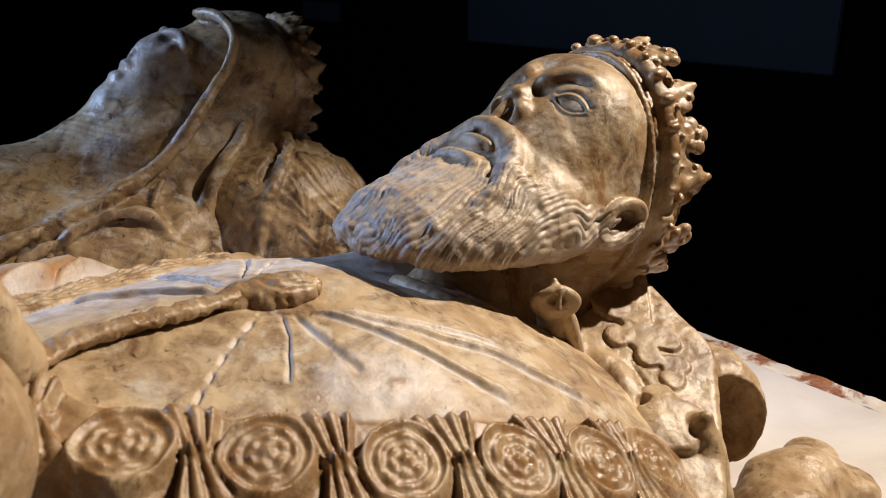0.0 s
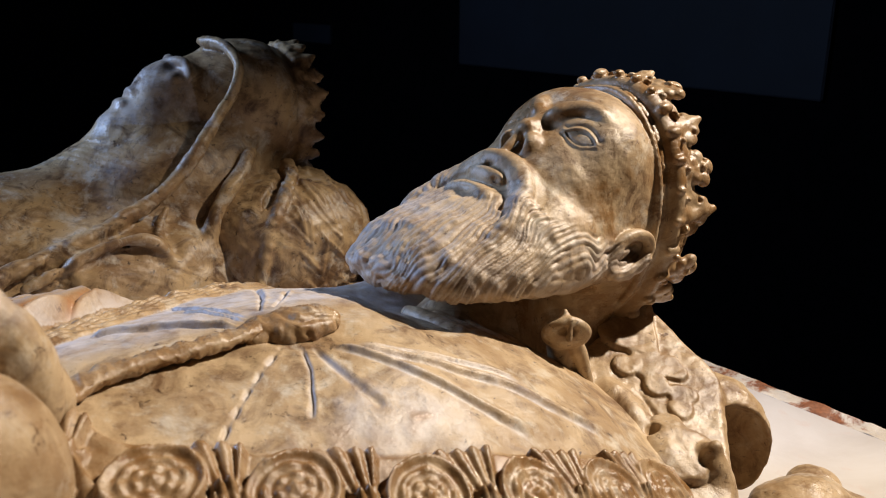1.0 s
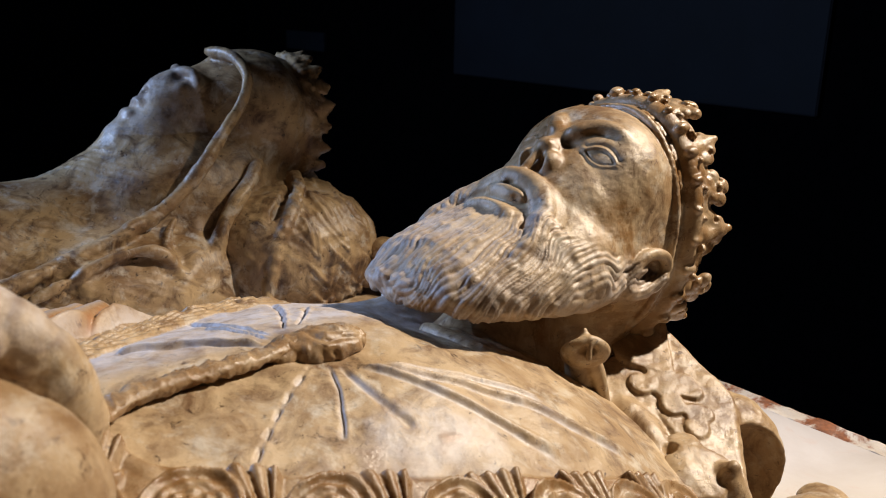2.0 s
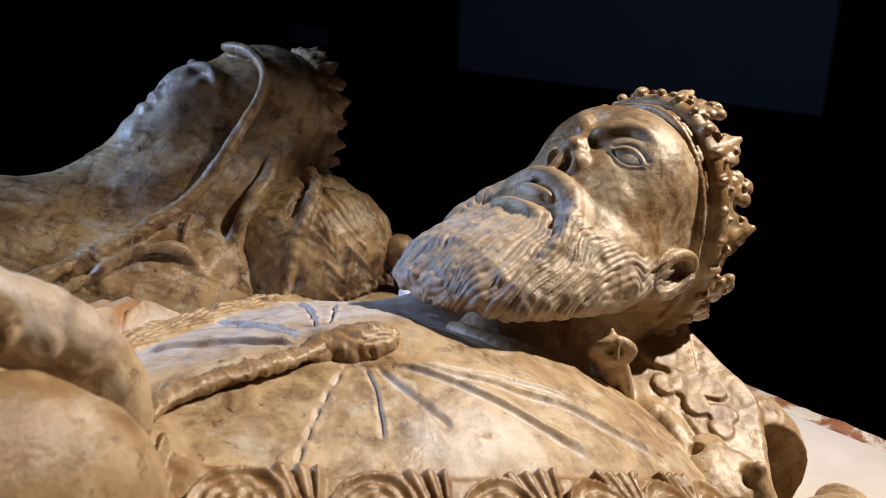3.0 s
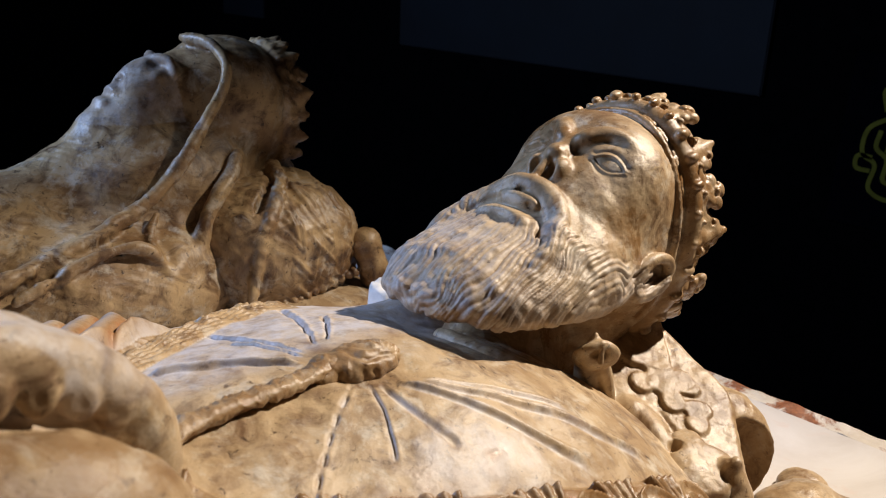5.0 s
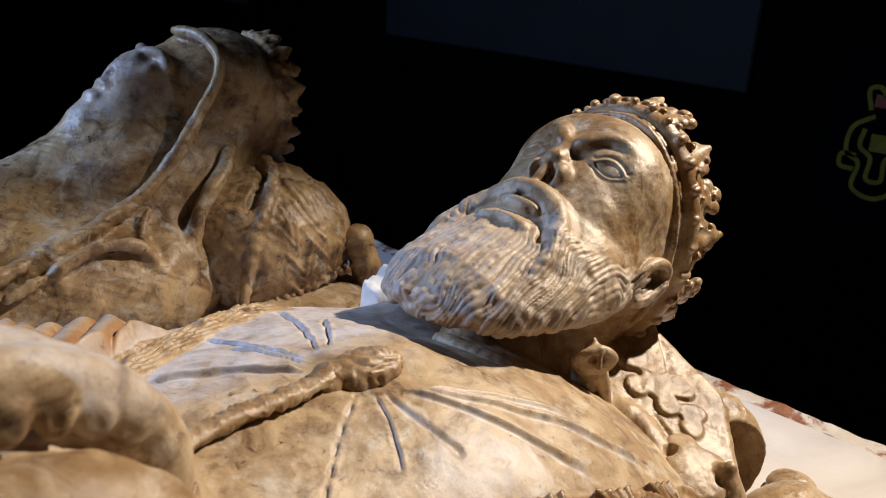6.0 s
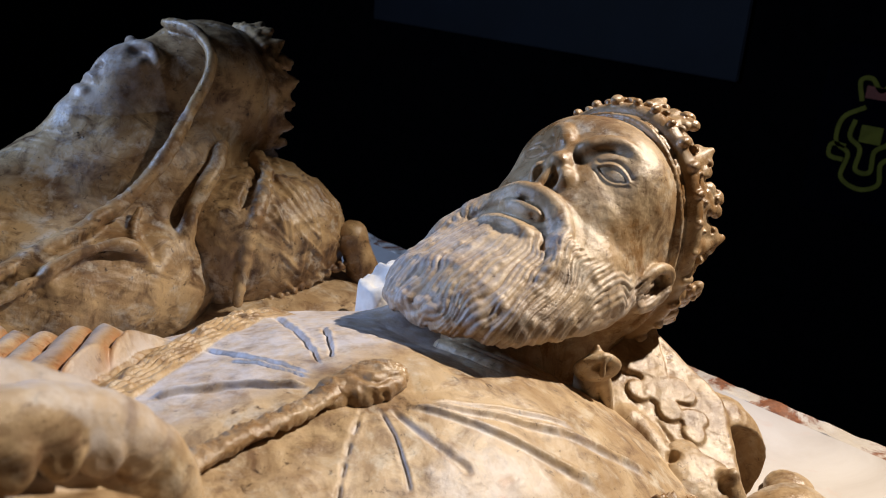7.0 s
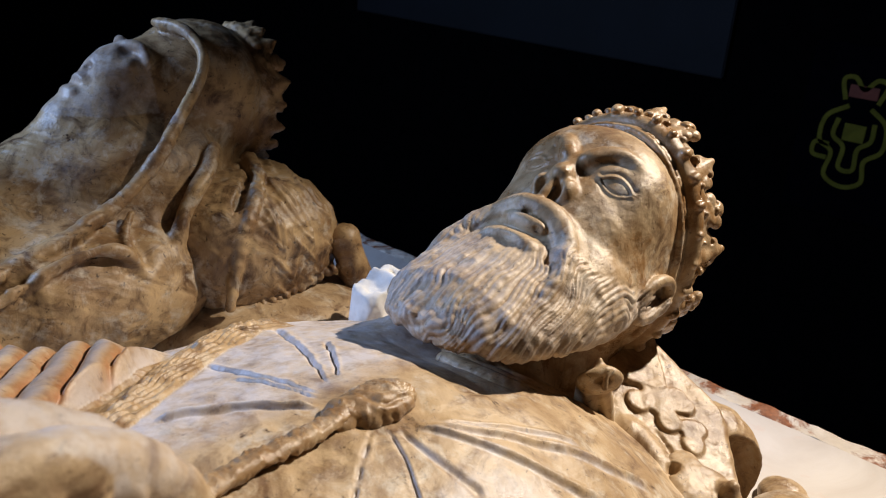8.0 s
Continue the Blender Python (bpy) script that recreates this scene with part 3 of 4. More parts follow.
def king_head():
    c = Carving((0.335, 0.478, 1.03), (0.775, 0.745, 1.41), 0.0015)
    m = MID
    # skull and face
    c.ball((0.655, m, 1.245), (0.102, 0.087, 0.118), 0.01)
    c.ball((0.60, m, 1.260), (0.085, 0.078, 0.080), 0.03)
    for s in (-1, 1):
        c.ball((0.628, m + s * 0.034, 1.300), (0.040, 0.044, 0.057), 0.02)
    c.ball((0.640, m + 0.012, 1.298), (0.052, 0.082, 0.071), 0.02)

    def beard(x, y, z):
        dy = np.abs(y - m)
        top = np.interp(x, [0.345, 0.368, 0.378, 0.417, 0.487, 0.515, 0.535, 0.60, 0.70], [1.19, 1.222, 1.240, 1.267, 1.289, 1.298, 1.303, 1.30, 1.26])
        under = np.interp(x, [0.335, 0.37, 0.42, 0.50, 0.60, 0.70], [1.223, 1.219, 1.209, 1.197, 1.190, 1.195])
        wide = np.interp(x, [0.345, 0.365, 0.376, 0.390, 0.42, 0.47, 0.54, 0.575, 0.60, 0.62, 0.68], [0.0, 0.03, 0.06, 0.079, 0.093, 0.100, 0.102, 0.096, 0.086, 0.078, 0.06])
        up = (z - top + 4.1 * dy ** 2) * 0.8
        d = smax(smax(up, (under - z) * 0.95, 0.03), (dy - wide) * 0.8, 0.03)
        return smax(d, (x - 0.67) * 0.9, 0.03)
    c.blend(beard, None, 0.02)
    # neck and collar rolls
    c.ball((0.525, 0.625, 1.12), (0.10, 0.055, 0.068), 0.01)
    c.rod((0.645, m, 1.18), (0.60, m + 0.01, 1.05), 0.050, 0.058, 0.02)
    for i in range(4):
        c.tube([(0.47 + 0.022 * i, 0.525 + 0.004 * i, 1.150 - 0.013 * i), (0.44 + 0.022 * i, 0.57, 1.168 - 0.010 * i), (0.43 + 0.022 * i, 0.62, 1.172 - 0.010 * i)], 0.010, 0.008, 0.005)
    for s in (-1, 1):
        # cheek, brow, eye
        c.ball((0.584, m + s * 0.046, 1.287), (0.030, 0.026, 0.026), 0.02)
        c.ball((0.622, m + s * 0.060, 1.30), (0.035, 0.02, 0.035), 0.02)
        c.tube([(0.586, m + s * 0.011, 1.349), (0.600, m + s * 0.020, 1.354), (0.611, m + s * 0.033, 1.354), (0.617, m + s * 0.049, 1.345), (0.620, m + s * 0.062, 1.328), (0.617, m + s * 0.068, 1.314)], 0.0062, 0.0045, 0.007)
        c.tube([(0.594, m + s * 0.027, 1.3445), (0.602, m + s * 0.036, 1.345), (0.609, m + s * 0.050, 1.335), (0.610, m + s * 0.061, 1.320)], 0.0030, 0.002, 0.006, dig=True)
        c.ball((0.602, m + s * 0.026, 1.335), (0.020, 0.020, 0.0135), 0.008)
        c.ball((0.612, m + s * 0.050, 1.322), (0.014, 0.018, 0.016), 0.008)
        c.ball((0.5985, m + s * 0.0415, 1.3185), (0.0190, 0.0200, 0.0170), 0.007)
        # nose wings and nostrils
        c.ball((0.553, m + s * 0.0145, 1.3225), (0.0125, 0.0095, 0.0135), 0.006)
        c.ball((0.5385, m + s * 0.0088, 1.3285), (0.0115, 0.0066, 0.0115), 0.002, dig=True)
        # moustache, thick above the lip and swept down beside the mouth
        c.tube([(0.523, m + s * 0.004, 1.311), (0.526, m + s * 0.020, 1.306), (0.520, m + s * 0.040, 1.295), (0.500, m + s * 0.057, 1.281), (0.472, m + s * 0.066, 1.264), (0.440, m + s * 0.068, 1.240)], 0.0090, 0.004, 0.007)
        c.tube([(0.519, m + s * 0.008, 1.309), (0.518, m + s * 0.026, 1.300), (0.507, m + s * 0.043, 1.288), (0.486, m + s * 0.054, 1.271), (0.458, m + s * 0.058, 1.250)], 0.0058, 0.003, 0.004)
        c.tube([(0.532, m + s * 0.026, 1.302), (0.530, m + s * 0.045, 1.290), (0.512, m + s * 0.064, 1.268), (0.484, m + s * 0.076, 1.245)], 0.0056, 0.003, 0.006)
        # ear: long helix, lobe, deep bowl
        e = m + s * 0.0895
        lengthwise, upright = np.array((0.955, 0, 0.297)), np.array((-0.297, 0, 0.955))
        bowl = np.array((0.6125, e, 1.2215))
        c.ball(bowl + (0, -s * 0.010, 0), (0.031, 0.015, 0.021), 0.008)
        ring = [bowl + lengthwise * (0.0275 * math.cos(t)) + upright * ((0.0175 + 0.002 * math.sin(t)) * math.sin(t)) + np.array((0, s * (0.0035 + 0.003 * math.cos(t)), 0)) for t in np.linspace(-0.5, 2 * math.pi - 0.75, 17)]
        c.tube(ring, 0.0050, 0.0066, 0.002)
        c.ball(bowl + (0.003, s * 0.006, 0.0005), (0.0165, 0.0135, 0.0098), 0.0025, dig=True)
        c.rod(bowl + (-0.010, s * 0.001, -0.010), bowl + (0.013, s * 0.0015, -0.008), 0.0042, 0.003, 0.003)
        c.rod(bowl + (-0.013, s * 0.003, 0.004), bowl + (-0.005, s * 0.003, 0.008), 0.0045, 0.003, 0.003)
        c.ball(bowl + (-0.023, s * 0.001, -0.009), (0.010, 0.006, 0.009), 0.004)
    # nose: ridge from the brow, blunt tip, underside sloping to the lip
    c.rod((0.600, m, 1.3425), (0.565, m, 1.336), 0.0100, 0.0105, 0.010)
    c.ball((0.561, m, 1.336), (0.0115, 0.0115, 0.0110), 0.005)
    c.rod((0.553, m, 1.337), (0.529, m, 1.316), 0.0042, 0.0045, 0.002)
    # lips, parted
    c.ball((0.499, m - 0.004, 1.299), (0.012, 0.034, 0.008), 0.003, dig=True)
    c.ball((0.508, m, 1.297), (0.0095, 0.026, 0.0115), 0.003)
    c.ball((0.512, m, 1.306), (0.004, 0.005, 0.004), 0.003, dig=True)
    c.ball((0.489, m, 1.283), (0.0125, 0.033, 0.0125), 0.004)
    c.ball((0.4765, m, 1.291), (0.008, 0.018, 0.006), 0.006, dig=True)
    for s in (-1, 1):
        c.tube([(0.500, m + s * 0.020, 1.299), (0.499, m + s * 0.032, 1.295), (0.493, m + s * 0.042, 1.286), (0.484, m + s * 0.046, 1.277)], 0.0044, 0.003, 0.002, dig=True)
    crown(c, m, 1.247, 0.090, 0.122, 0.655, 8, 1.0, 4, 0.016, broad=1.14)
    v, f = c.skin()
    # strands of the beard, combed outward from the mouth
    px, py, pz = v[:, 0], v[:, 1] - m, v[:, 2]
    lateral = np.abs(py) + np.clip(1.29 - pz, 0, 0.12) * 0.7
    ahead = 0.575 - px
    rad = np.hypot(lateral, ahead)
    w1, w2, w3 = value_noise(v, 26, 11), value_noise(v, 70, 12), value_noise(v, 160, 13)
    comb = lateral + 0.48 * (px - 0.40) - 0.35 * np.clip(px - 0.50, 0, 1) + 0.009 * np.sin(px * 34 + lateral * 30 + 2.2 * w1) + 0.004 * w1
    phase = comb * math.pi / 0.0190
    lock = np.abs(np.sin(phase)) ** 0.6 - 0.62
    hair = np.abs(np.sin(phase * 3.3 + 2.0 * w1 + 0.9 * w2)) - 0.6
    zone = np.clip((rad - 0.045) / 0.04, 0, 1) * np.clip((0.66 - px) / 0.03, 0, 1) * np.clip((1.30 - pz + np.clip(0.55 - px, 0, 1) * 0.6) / 0.04, 0, 1) * np.clip((pz - 1.185) / 0.03, 0, 1)
    zone *= np.where(px > 0.515, np.clip((1.281 - 0.42 * (px - 0.50) - pz) / 0.010, 0, 1), 1)
    zone *= 1 - np.clip(1.6 - np.hypot((px - 0.498) / 0.026, py / 0.040), 0, 1)
    push = zone * ((0.0027 + 0.0018 * w1) * lock + (0.0014 + 0.0006 * w2) * hair + 0.0007 * w2 + 0.0006 * w3)
    # eyes: ball, lids, hollow under the brow
    inner, outer = np.array((0.5885, -0.0275, 1.3325)), np.array((0.6002, -0.0565, 1.3212))
    along = outer - inner
    half = np.linalg.norm(along) / 2
    along = along / (2 * half)
    across = np.array((0.468, 0.0, 0.884))
    across = across - along * (across @ along)
    across /= np.linalg.norm(across)
    q = np.stack([px, -np.abs(py), pz], 1) - (inner + outer) / 2
    ea, eb, ec = q @ along / half, q @ across / 0.0076, q @ np.cross(along, across)
    lid = np.clip(1 - ea ** 2, 0, 1)
    reach = np.exp(-(ec / 0.012) ** 2) * np.clip((1.35 - np.abs(ea)) / 0.3, 0, 1)
    open_eye = np.clip((lid - np.abs(eb)) / 0.25, 0, 1)
    ridge = np.exp(-((np.abs(eb) - lid - 0.16) / 0.17) ** 2)
    push += reach * (0.0030 * ridge - 0.0022 * np.exp(-((np.abs(eb) - lid + 0.16) / 0.13) ** 2) * (lid > 0.05) + 0.0008 * open_eye)
    push -= reach * 0.0022 * np.exp(-((eb - lid - 0.75) / 0.22) ** 2)
    push -= reach * 0.0012 * np.exp(-((eb + lid + 0.62) / 0.18) ** 2)
    tip = np.clip((0.395 - px) / 0.03, 0, 1)
    push += tip * 0.0035 * (w2 + 0.6 * w3)
    nrm = vertex_normals(v, f)
    v = v + nrm * (push + 0.0006 * w2 + 0.0003 * w3)[:, None]
    paint = np.zeros((len(v), 3))
    paint[:, 0] = 0.8 * (np.hypot(py / 0.088, (pz - 1.245) / 0.112) < 1.0) * (px > 0.70)
    # relief shading put into the colour: brown lock grooves, pale hair ridges
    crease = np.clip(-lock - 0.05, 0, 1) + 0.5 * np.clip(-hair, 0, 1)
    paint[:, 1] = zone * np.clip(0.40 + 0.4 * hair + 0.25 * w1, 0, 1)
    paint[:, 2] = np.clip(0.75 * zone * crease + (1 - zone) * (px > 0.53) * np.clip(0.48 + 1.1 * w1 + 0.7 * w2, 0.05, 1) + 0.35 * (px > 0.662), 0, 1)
    return v, f, np.clip(paint, 0, 1)


def vertex_normals(v, f):
    a, b, c, d = (v[f[:, i]] for i in range(4))
    n = np.cross(c - a, d - b)
    out = np.zeros_like(v)
    for i in range(4):
        np.add.at(out, f[:, i], n)
    return out / (np.linalg.norm(out, axis=1)[:, None] + 1e-12)


def shoulder():
    """The mantle's shoulder with carved leaves, open fold and broken edge."""
    c = Carving((0.50, 0.29, 0.90), (0.85, 0.62, 1.20), 0.0020)
    plane = lambda x, y: 1.104 + 0.40 * (y - 0.478) + 0.22 * (x - 0.669)

    def slabby(x, y, z):
        d = smax(z - plane(x, y), x - 0.697 - 0.10 * (y - 0.48), 0.012)
        d = smax(d, y - 0.562 + 0.12 * np.abs(x - 0.70), 0.01)
        d = smax(d, (0.365 + 0.85 * (x - 0.60) - y) * 0.77, 0.010)
        d = smax(d, 0.535 - x, 0.01)
        return smax(d, 0.915 - z + 0 * x, 0.004) * 0.9
    c.blend(slabby, None, 0.01)
    # hollow open fold at the outer end
    c.ball((0.708, 0.468, 1.020), (0.056, 0.070, 0.064), 0.012)
    c.ball((0.686, 0.418, 1.018), (0.044, 0.064, 0.052), 0.003, dig=True)
    # trailing folds
    c.tube([(0.588, 0.50, 1.090), (0.578, 0.45, 1.066), (0.560, 0.40, 1.03)], 0.006, 0.007, 0.014)
    c.tube([(0.604, 0.475, 1.088), (0.594, 0.44, 1.072), (0.588, 0.415, 1.06)], 0.002, 0.003, 0.003, dig=True)
    # leaves, each a thin raised plate of lobes with an undercut rim
    def leaf(lobes, lift, thick, curl, k=0.003, trim=None):
        cx, cy = np.mean([l[:2] for l in lobes], 0)

        def fn(x, y, z):
            d = None
            for u, v, r in lobes:
                e = np.sqrt((x - u) ** 2 + (y - v) ** 2) - r
                d = e if d is None else smin(d, e, k)
            if trim is not None:
                tx, ty, ux, uy = trim
                d = smax(d, (x - tx) * ux + (y - ty) * uy, 0.001)
            w = z - plane(x, y) - lift - curl * ((x - cx) ** 2 + (y - cy) ** 2)
            return smax(d, np.abs(w) - thick, 0.0015)
        c.blend(fn, ((cx - 0.08, cy - 0.08, 0.95), (cx + 0.08, cy + 0.08, 1.2)), 0.0015)
    # upper leaf with a sharp standing edge
    leaf([(0.662, 0.530, 0.026), (0.645, 0.540, 0.024), (0.690, 0.538, 0.012), (0.655, 0.512, 0.014)], 0.003, 0.003, 0, 0.012, (0.676, 0.518, 0.72, -0.69))
    # open flower lying over it
    leaf([(0.640, 0.520, 0.0085), (0.616, 0.508, 0.0125), (0.636, 0.496, 0.018), (0.624, 0.474, 0.0125), (0.652, 0.482, 0.015), (0.655, 0.472, 0.010)], 0.0025, 0.0022, 0)
    # turned leaf end beneath the flower
    leaf([(0.636, 0.454, 0.012), (0.624, 0.444, 0.012), (0.642, 0.450, 0.010)], 0.0012, 0.0022, 0)
    # lower leaf, drooping over the arm
    leaf([(0.596, 0.438, 0.015), (0.575, 0.425, 0.015), (0.556, 0.424, 0.014), (0.588, 0.412, 0.020), (0.566, 0.404, 0.013), (0.602, 0.402, 0.015), (0.580, 0.394, 0.012)], 0.010, 0.0042, -6, 0.008)
    c.ball((0.577, 0.4405, 1.078), (0.008, 0.006, 0.010), 0.002, dig=True)
    c.ball((0.570, 0.412, 1.088), (0.007, 0.006, 0.004), 0.003, dig=True)
    c.ball((0.624, 0.398, 1.02), (0.020, 0.016, 0.022), 0.008)
    # broken standing edge
    c.tube([(0.600, 0.394, 1.066), (0.601, 0.380, 1.03), (0.608, 0.364, 0.95)], 0.010, 0.017, 0.006)
    c.ball((0.600, 0.389, 1.070), (0.009, 0.007, 0.010), 0.002)
    # lumps of cloth low on the slab
    c.ball((0.74, 0.37, 0.945), (0.075, 0.05, 0.045), 0.02)
    c.ball((0.79, 0.345, 0.935), (0.045, 0.035, 0.03), 0.01)
    c.ball((0.68, 0.34, 0.94), (0.06, 0.04, 0.05), 0.02)
    c.ball((0.825, 0.40, 0.94), (0.03, 0.03, 0.02), 0.01)
    v, f = c.skin()
    w = value_noise(v, 60, 21)
    nrm = vertex_normals(v, f)
    v = v + nrm * (0.0012 * w + 0.0006 * value_noise(v, 150, 22))[:, None]
    paint = np.zeros((len(v), 3))
    paint[:, 2] = 0.35 + 0.15 * w
    return v, f, paint


def bud():
    """Curled leaf of the neck clasp with its stalk."""
    c = Carving((0.47, 0.47, 1.05), (0.61, 0.56, 1.22), 0.0016)
    facing = np.array(Matrix.Rotation(radians(-38), 3, "Z") @ Matrix.Rotation(radians(24), 3, "X"))
    c.ball((0.527, 0.508, 1.163), (0.0235, 0.0085, 0.0195), 0.002, turn=facing)
    c.rod((0.529, 0.511, 1.168), (0.528, 0.512, 1.183), 0.012, 0.003, 0.006)
    c.ball((0.519, 0.498, 1.169), (0.011, 0.006, 0.0065), 0.0015, dig=True, turn=facing)
    c.rod((0.524, 0.500, 1.178), (0.519, 0.497, 1.162), 0.0022, 0.003, 0.003)
    c.tube([(0.541, 0.513, 1.152), (0.553, 0.513, 1.132), (0.560, 0.512, 1.112), (0.565, 0.512, 1.096)], 0.0075, 0.005, 0.004)
    c.rod((0.532, 0.524, 1.150), (0.545, 0.528, 1.11), 0.010, 0.013, 0.004)
    v, f = c.skin()
    v = v + 0.001 * value_noise(v, 80, 31)[:, None]
    return v, f, np.zeros((len(v), 3))


def cuff():
    """Sleeve and cuff with a scalloped edge, standing up from the breast."""
    c = Carving((-0.22, 0.30, 1.05), (0.14, 0.66, 1.40), 0.0024)
    c.ball((-0.060, 0.50, 1.262), (0.135, 0.058, 0.10), 0.01)
    c.ball((-0.045, 0.434, 1.229), (0.120, 0.058, 0.093), 0.006)
    edge = curve([(-0.06, 0.450, 1.347), (-0.015, 0.456, 1.342), (0.012, 0.462, 1.333), (0.036, 0.467, 1.318), (0.056, 0.469, 1.298), (0.068, 0.468, 1.273), (0.070, 0.470, 1.243)], 3)
    c.tube(edge + np.array((0, 0.006, 0)), 0.012, 0.009, 0.010)
    run = np.concatenate([[0], np.cumsum(np.linalg.norm(np.diff(edge, axis=0), axis=1))])
    for d in np.arange(0.006, run[-1], 0.0235):
        p = np.array([np.interp(d, run, edge[:, i]) for i in range(3)])
        k = 1.0 - 0.45 * (d / run[-1]) ** 2
        c.ball(p + np.array((-0.003, -0.008, -0.008)) * k, np.array((0.0115, 0.009, 0.0135)) * k, 0.0015)
        c.ball(p + np.array((-0.005, -0.018, -0.010)) * k, np.array((0.0058, 0.0042, 0.0072)) * k, 0.004, dig=True)
    c.tube([(0.055, 0.50, 1.285), (0.075, 0.51, 1.250), (0.088, 0.52, 1.222)], 0.014, 0.011, 0.012)
    v, f = c.skin()
    v = v + 0.0025 * value_noise(v, 25, 41)[:, None] * np.array((0.4, 0.4, 1)) + 0.0008 * value_noise(v, 90, 42)[:, None]
    paint = np.zeros((len(v), 3))
    # light put into the colour: upper edge paled, dim near side browned
    paint[:, 1] = np.clip((v[:, 2] - 1.295) * 25, 0, 0.8) * (v[:, 1] > 0.452)
    paint[:, 2] = 0.6 * np.clip((0.448 - v[:, 1]) * 60, 0, 1)
    return v, f, paint


def king():
    shells = [robe(), king_head(), shoulder(), bud(), cuff()]
    cord = [(0.085, 0.520), (0.115, 0.537), (0.150, 0.543), (0.19, 0.543), (0.225, 0.547), (0.25, 0.553), (0.272, 0.556)]
    lay = lambda pts, up: [(a, b, float(chest_height(np.float64(a), np.float64(b))) + up) for a, b in pts]
    lump = Carving((0.22, 0.50, 1.19), (0.33, 0.60, 1.26), 0.0014)
    lump.ball((0.272, 0.549, 1.220), (0.034, 0.021, 0.013), 0.006)
    lump.ball((0.245, 0.552, 1.220), (0.02, 0.014, 0.012), 0.006)
    v, f = lump.skin()
    fibre = np.abs(np.sin(np.arctan2(v[:, 1] - 0.54, v[:, 0] - 0.30) * 9 + np.hypot(v[:, 0] - 0.3, v[:, 1] - 0.54) * 160 + 2 * value_noise(v, 60, 33)))
    v = v + vertex_normals(v, f) * (0.0022 * fibre + 0.0012 * value_noise(v, 220, 34))[:, None]
    paint = np.zeros((len(v), 3))
    paint[:, 2] = 0.7
    shells.append((v, f, paint))
    for v, f in (rope(lay(cord, 0.007), [0.0095, 0.010, 0.009, 0.009, 0.0105], 3.5, strands=3, depth=0.0, flat=0.62, around=36, per=40),):
        paint = np.zeros((len(v), 3))
        paint[:, 2] = 0.75
        shells.append((v, f, paint))
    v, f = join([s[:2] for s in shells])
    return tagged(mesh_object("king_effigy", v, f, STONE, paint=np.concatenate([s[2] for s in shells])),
                  "tan alabaster effigy of a crowned bearded king lying on the slab", "statue")


king()


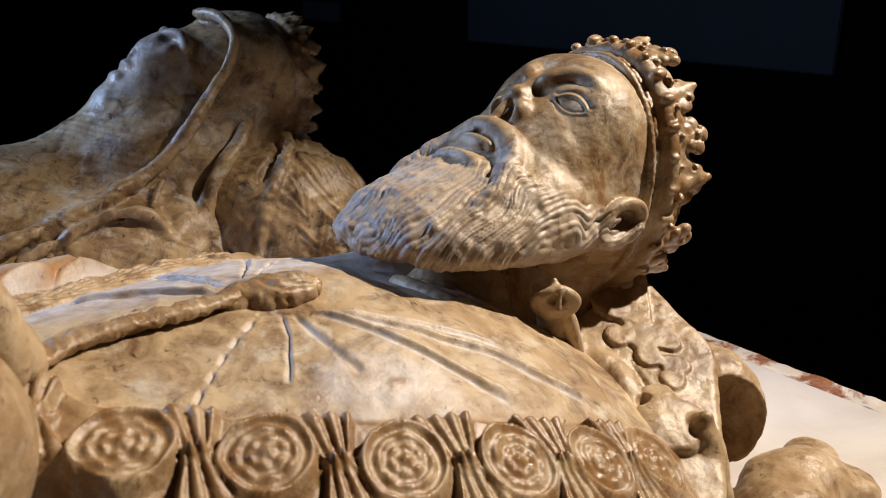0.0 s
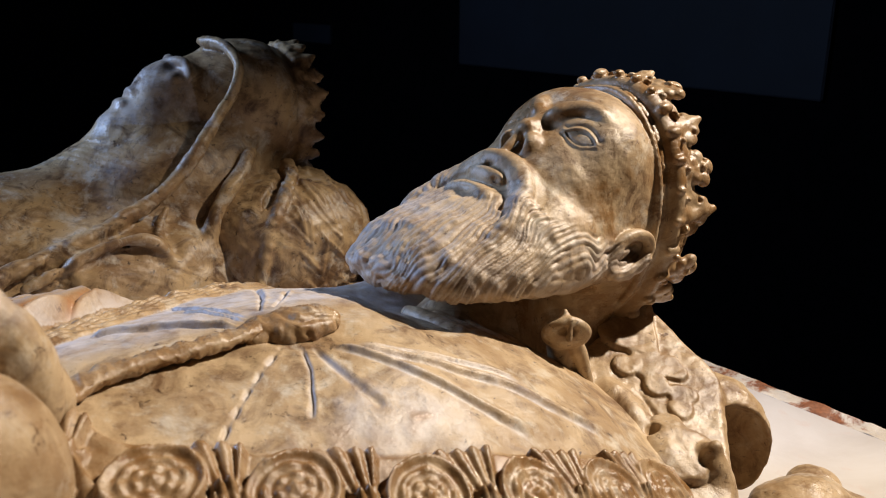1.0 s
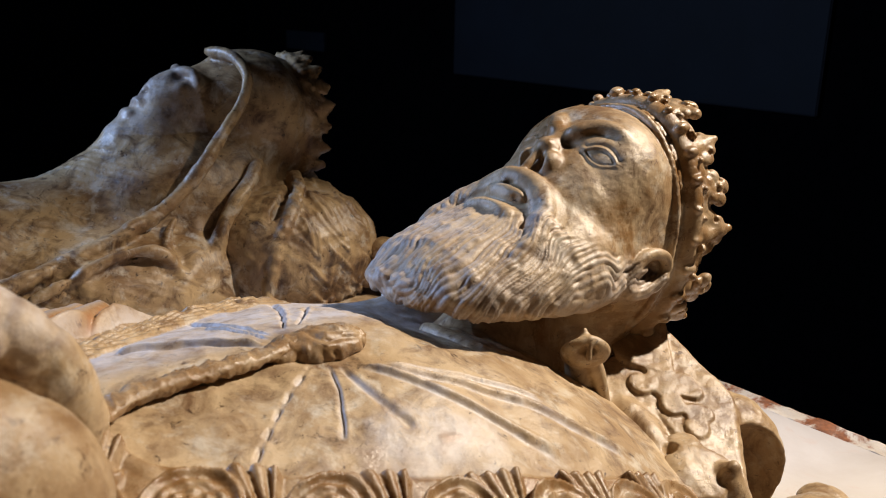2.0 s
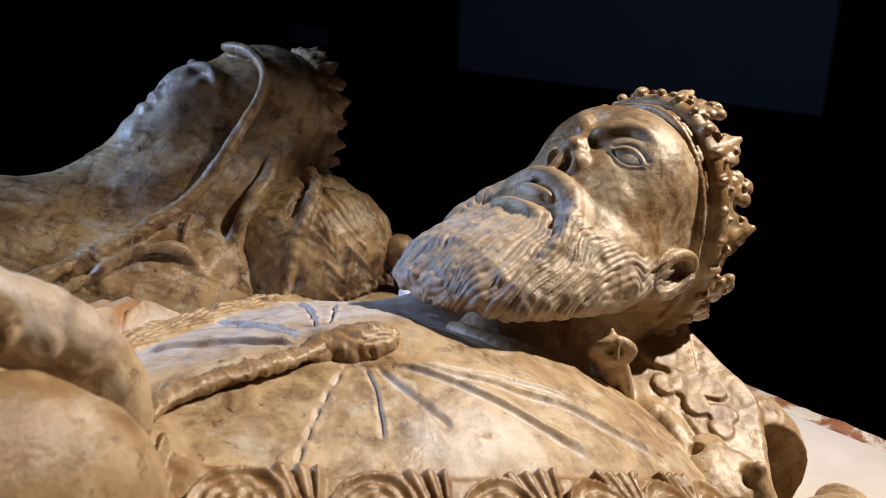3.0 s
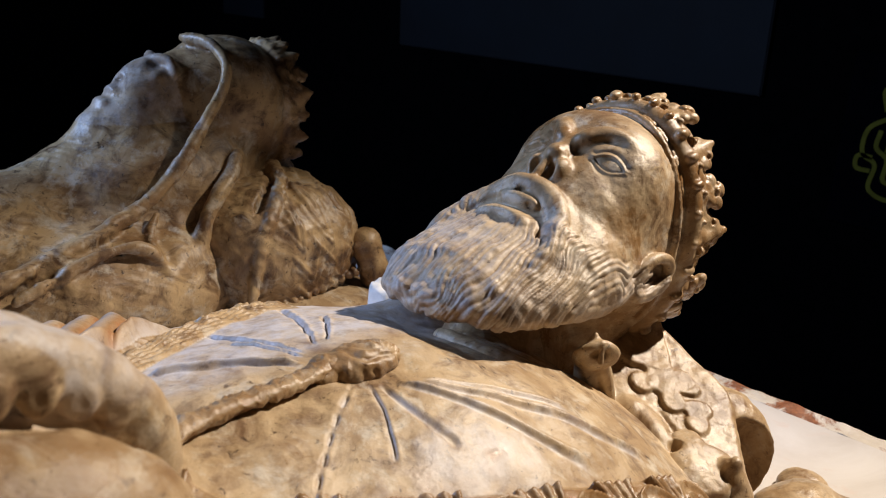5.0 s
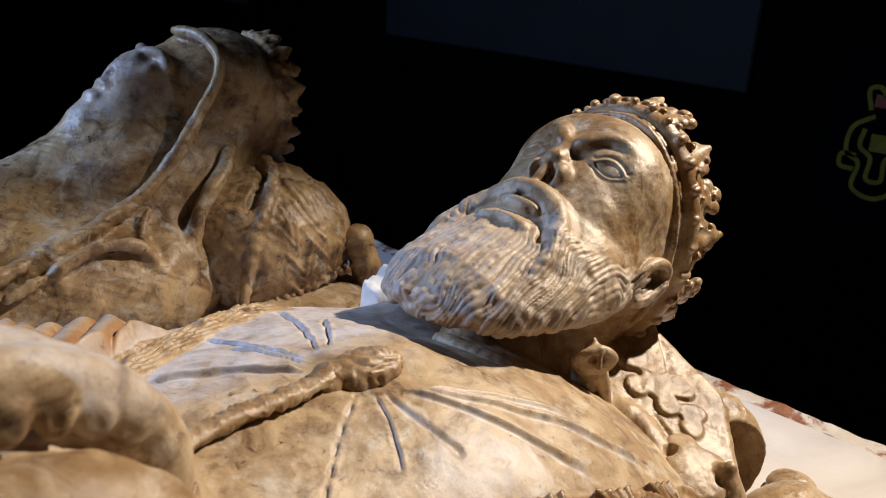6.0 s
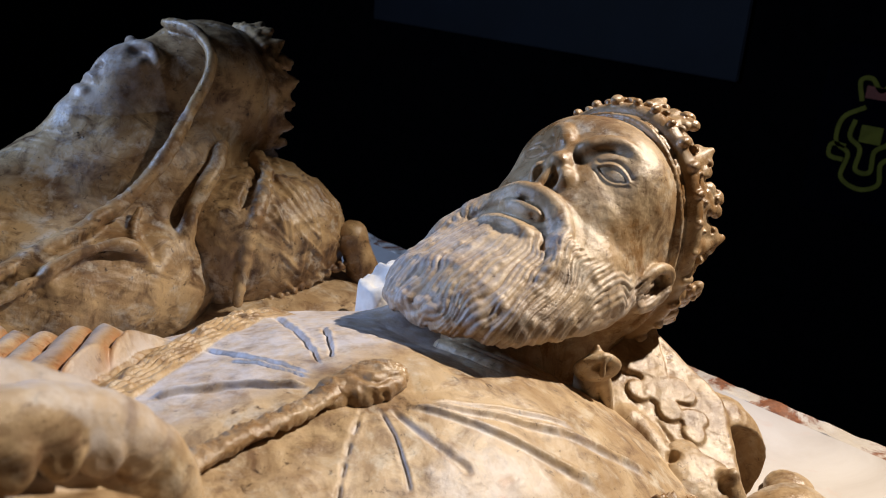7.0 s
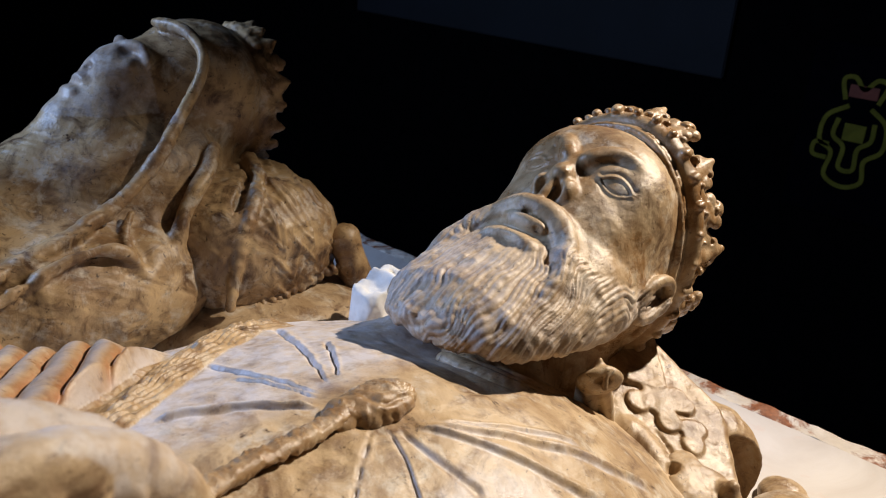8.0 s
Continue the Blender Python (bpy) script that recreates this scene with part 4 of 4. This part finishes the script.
# ---- the queen and her cushions ----
def queen():
    c = Carving((-0.15, 1.0, 0.905), (0.79, 1.47, 1.43), 0.0036)
    q = 1.285
    c.ball((0.575, q, 1.275), (0.096, 0.100, 0.116), 0.01)
    c.ball((0.603, q, 1.296), (0.078, 0.106, 0.094), 0.012)
    c.ball((0.625, q, 1.272), (0.060, 0.090, 0.104), 0.012)
    c.ball((0.492, q, 1.283), (0.086, 0.063, 0.084), 0.02)
    c.ball((0.399, q, 1.267), (0.027, 0.028, 0.027), 0.014)
    c.ball((0.44, q, 1.266), (0.05, 0.055, 0.05), 0.02)
    c.rod((0.476, q, 1.360), (0.447, q, 1.344), 0.006, 0.0095, 0.007)
    c.ball((0.417, q, 1.319), (0.0085, 0.019, 0.010), 0.003)
    c.ball((0.401, q, 1.304), (0.0085, 0.018, 0.010), 0.003)
    c.ball((0.4085, q, 1.318), (0.0025, 0.020, 0.008), 0.002, dig=True)
    c.ball((0.429, q, 1.336), (0.005, 0.010, 0.006), 0.003, dig=True)
    for s in (-1, 1):
        c.ball((0.474, q + s * 0.030, 1.360), (0.013, 0.017, 0.009), 0.008, dig=True)
        c.ball((0.468, q + s * 0.030, 1.337), (0.013, 0.016, 0.011), 0.004)
        c.tube([(0.481, q + s * 0.010, 1.364), (0.492, q + s * 0.030, 1.360), (0.492, q + s * 0.048, 1.342)], 0.0045, 0.004, 0.008)
    # wimple, throat and breast
    c.rod((0.43, q, 1.225), (0.30, q, 1.15), 0.068, 0.075, 0.04)
    c.ball((0.13, q, 1.11), (0.30, 0.148, 0.118), 0.03)
    # veil, shoulder and drapery
    c.ball((0.47, 1.228, 1.165), (0.14, 0.088, 0.105), 0.035)
    c.ball((0.35, 1.175, 1.07), (0.20, 0.118, 0.10), 0.03)
    c.ball((0.0, 1.17, 1.02), (0.30, 0.12, 0.12), 0.03)
    rim = [(0.530, q, 1.390), (0.545, 1.238, 1.386), (0.549, 1.199, 1.363), (0.535, 1.182, 1.335), (0.514, 1.177, 1.306), (0.464, 1.165, 1.251), (0.407, 1.156, 1.196), (0.335, 1.144, 1.164), (0.25, 1.136, 1.138), (0.12, 1.12, 1.105), (0.0, 1.10, 1.09)]
    rim = rim[:5] + [(a, b - 0.014, h + 0.008) for a, b, h in rim[5:]]
    c.tube(rim, 0.0062, 0.011, 0.007)
    c.tube([(p[0] - 0.022, p[1] + 0.004, p[2] - 0.006) for p in rim[1:6]], 0.013, 0.007, 0.004, dig=True)
    c.tube([(0.545, 1.165, 1.235), (0.515, 1.140, 1.212), (0.487, 1.125, 1.190), (0.448, 1.108, 1.140), (0.422, 1.092, 1.060)], 0.009, 0.009, 0.008)
    c.tube([(0.398, 1.132, 1.176), (0.380, 1.118, 1.158), (0.374, 1.098, 1.146), (0.380, 1.088, 1.132)], 0.006, 0.006, 0.005)
    c.tube([(0.20, 1.095, 1.112), (0.265, 1.095, 1.136), (0.310, 1.092, 1.150), (0.345, 1.088, 1.152), (0.368, 1.082, 1.140), (0.384, 1.078, 1.112)], 0.0062, 0.006, 0.005)
    c.tube([(0.500, 1.150, 1.185), (0.462, 1.128, 1.150), (0.436, 1.118, 1.100), (0.426, 1.110, 1.040)], 0.003, 0.003, 0.006, dig=True)
    crown(c, q, 1.276, 0.086, 0.100, 0.640, 10, 0.70, 9, 0.006, proud=0.7)
    v, f = c.skin()
    w1, w2 = value_noise(v, 22, 51), value_noise(v, 70, 52)
    lines = np.sin((v[:, 2] * 1.6 + v[:, 0] * 0.9 + v[:, 1] * 0.4) * 330 + 4 * w1) * (v[:, 0] < 0.42) * (v[:, 2] < 1.26)
    fold = np.sin((v[:, 0] * 0.8 - v[:, 2] * 0.75 + v[:, 1] * 0.5) * 70 + 3.5 * w1) * np.clip((1.15 - v[:, 1]) / 0.03, 0, 1)
    v = v + vertex_normals(v, f) * (0.0026 * fold + 0.0014 * w1 + 0.0008 * w2 + 0.0003 * lines)[:, None]
    v[:, 2] = np.maximum(v[:, 2], SLAB)
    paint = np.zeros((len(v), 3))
    # upper face paled in the colour, as the cool light does along the profile
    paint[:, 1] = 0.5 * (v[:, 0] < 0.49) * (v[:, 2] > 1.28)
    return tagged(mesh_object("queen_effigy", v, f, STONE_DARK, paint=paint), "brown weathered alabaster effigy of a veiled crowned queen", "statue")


queen()


def cushion():
    ob = tagged(new("cushion"), "carved stone cushion with zigzag relief under the queen's head", "cushion")
    c = Carving((0.38, 0.95, 0.96), (0.80, 1.36, 1.25), 0.0028)

    def pad(x, y, z):
        u, w, t = (x - 0.580) / 0.138, (y - 1.17) / 0.135, (z - 1.095) / 0.106
        return ((np.abs(u) ** 2.6 + np.abs(w) ** 2.6 + np.abs(t) ** 2.2) ** 0.42 - 1) * 0.09
    c.blend(pad, None, 0.005)
    c.tube([(0.612, 1.18, 1.204), (0.590, 1.13, 1.200), (0.552, 1.080, 1.182), (0.512, 1.056, 1.136), (0.484, 1.044, 1.05)], 0.009, 0.008, 0.004)
    c.tube([(0.598, 1.19, 1.204), (0.574, 1.13, 1.202), (0.536, 1.092, 1.182), (0.496, 1.072, 1.130)], 0.007, 0.006, 0.005, dig=True)
    for i in range(16):
        c.ball((0.49 + 0.0125 * i, 1.043 + 0.0006 * abs(i - 8), 1.030 + 0.0022 * i), (0.006, 0.006, 0.0055), 0.002)
    v, f = c.skin()
    a = v[:, 0] * 0.92 + v[:, 2] * 0.3
    b = v[:, 2] * 1.1 - v[:, 1] * 0.9
    zig = np.abs(((a * 21) % 1.0) - 0.5) * 1.5
    fret = np.exp(-((((b * 15 + zig) % 1.0) - 0.5) / 0.12) ** 2) + 0.7 * np.exp(-((((b * 15 + zig + 0.33) % 1.0) - 0.5) / 0.06) ** 2)
    w1 = value_noise(v, 50, 61)
    v = v + vertex_normals(v, f) * (0.0052 * fret * np.clip((v[:, 0] - 0.545) * 60, 0, 1) * np.clip(0.8 + w1, 0, 1) + 0.002 * w1 + 0.0012 * value_noise(v, 120, 62))[:, None]
    mesh_object("pad", v, f, STONE_DARK, ob)
    c = Carving((0.64, 0.98, 0.98), (0.76, 1.10, 1.16), 0.0026)
    c.ball((0.694, 1.054, 1.096), (0.025, 0.024, 0.027), 0.006)
    c.rod((0.697, 1.050, 1.085), (0.708, 1.038, 1.035), 0.022, 0.026, 0.004)
    v, f = c.skin()
    v = v + 0.0018 * value_noise(v, 90, 63)[:, None]
    mesh_object("tassel", v, f, STONE_DARK, ob)
    return ob


cushion()


def lower_cushion():
    c = Carving((0.36, 0.86, 0.9), (0.82, 1.40, 1.08), 0.005)

    def pad(x, y, z):
        u, w, t = (x - 0.585) / 0.165, (y - 1.12) / 0.18, (z - 0.975) / 0.07
        return ((np.abs(u) ** 3 + np.abs(w) ** 3 + np.abs(t) ** 2.2) ** 0.4 - 1) * 0.07
    c.blend(pad, None, 0.005)
    v, f = c.skin()
    v = v + 0.002 * value_noise(v, 40, 71)[:, None]
    v[:, 2] = np.maximum(v[:, 2], SLAB)
    return tagged(mesh_object("lower_cushion", v, f, STONE), "plain tan stone cushion lying on the marble slab", "cushion")


lower_cushion()
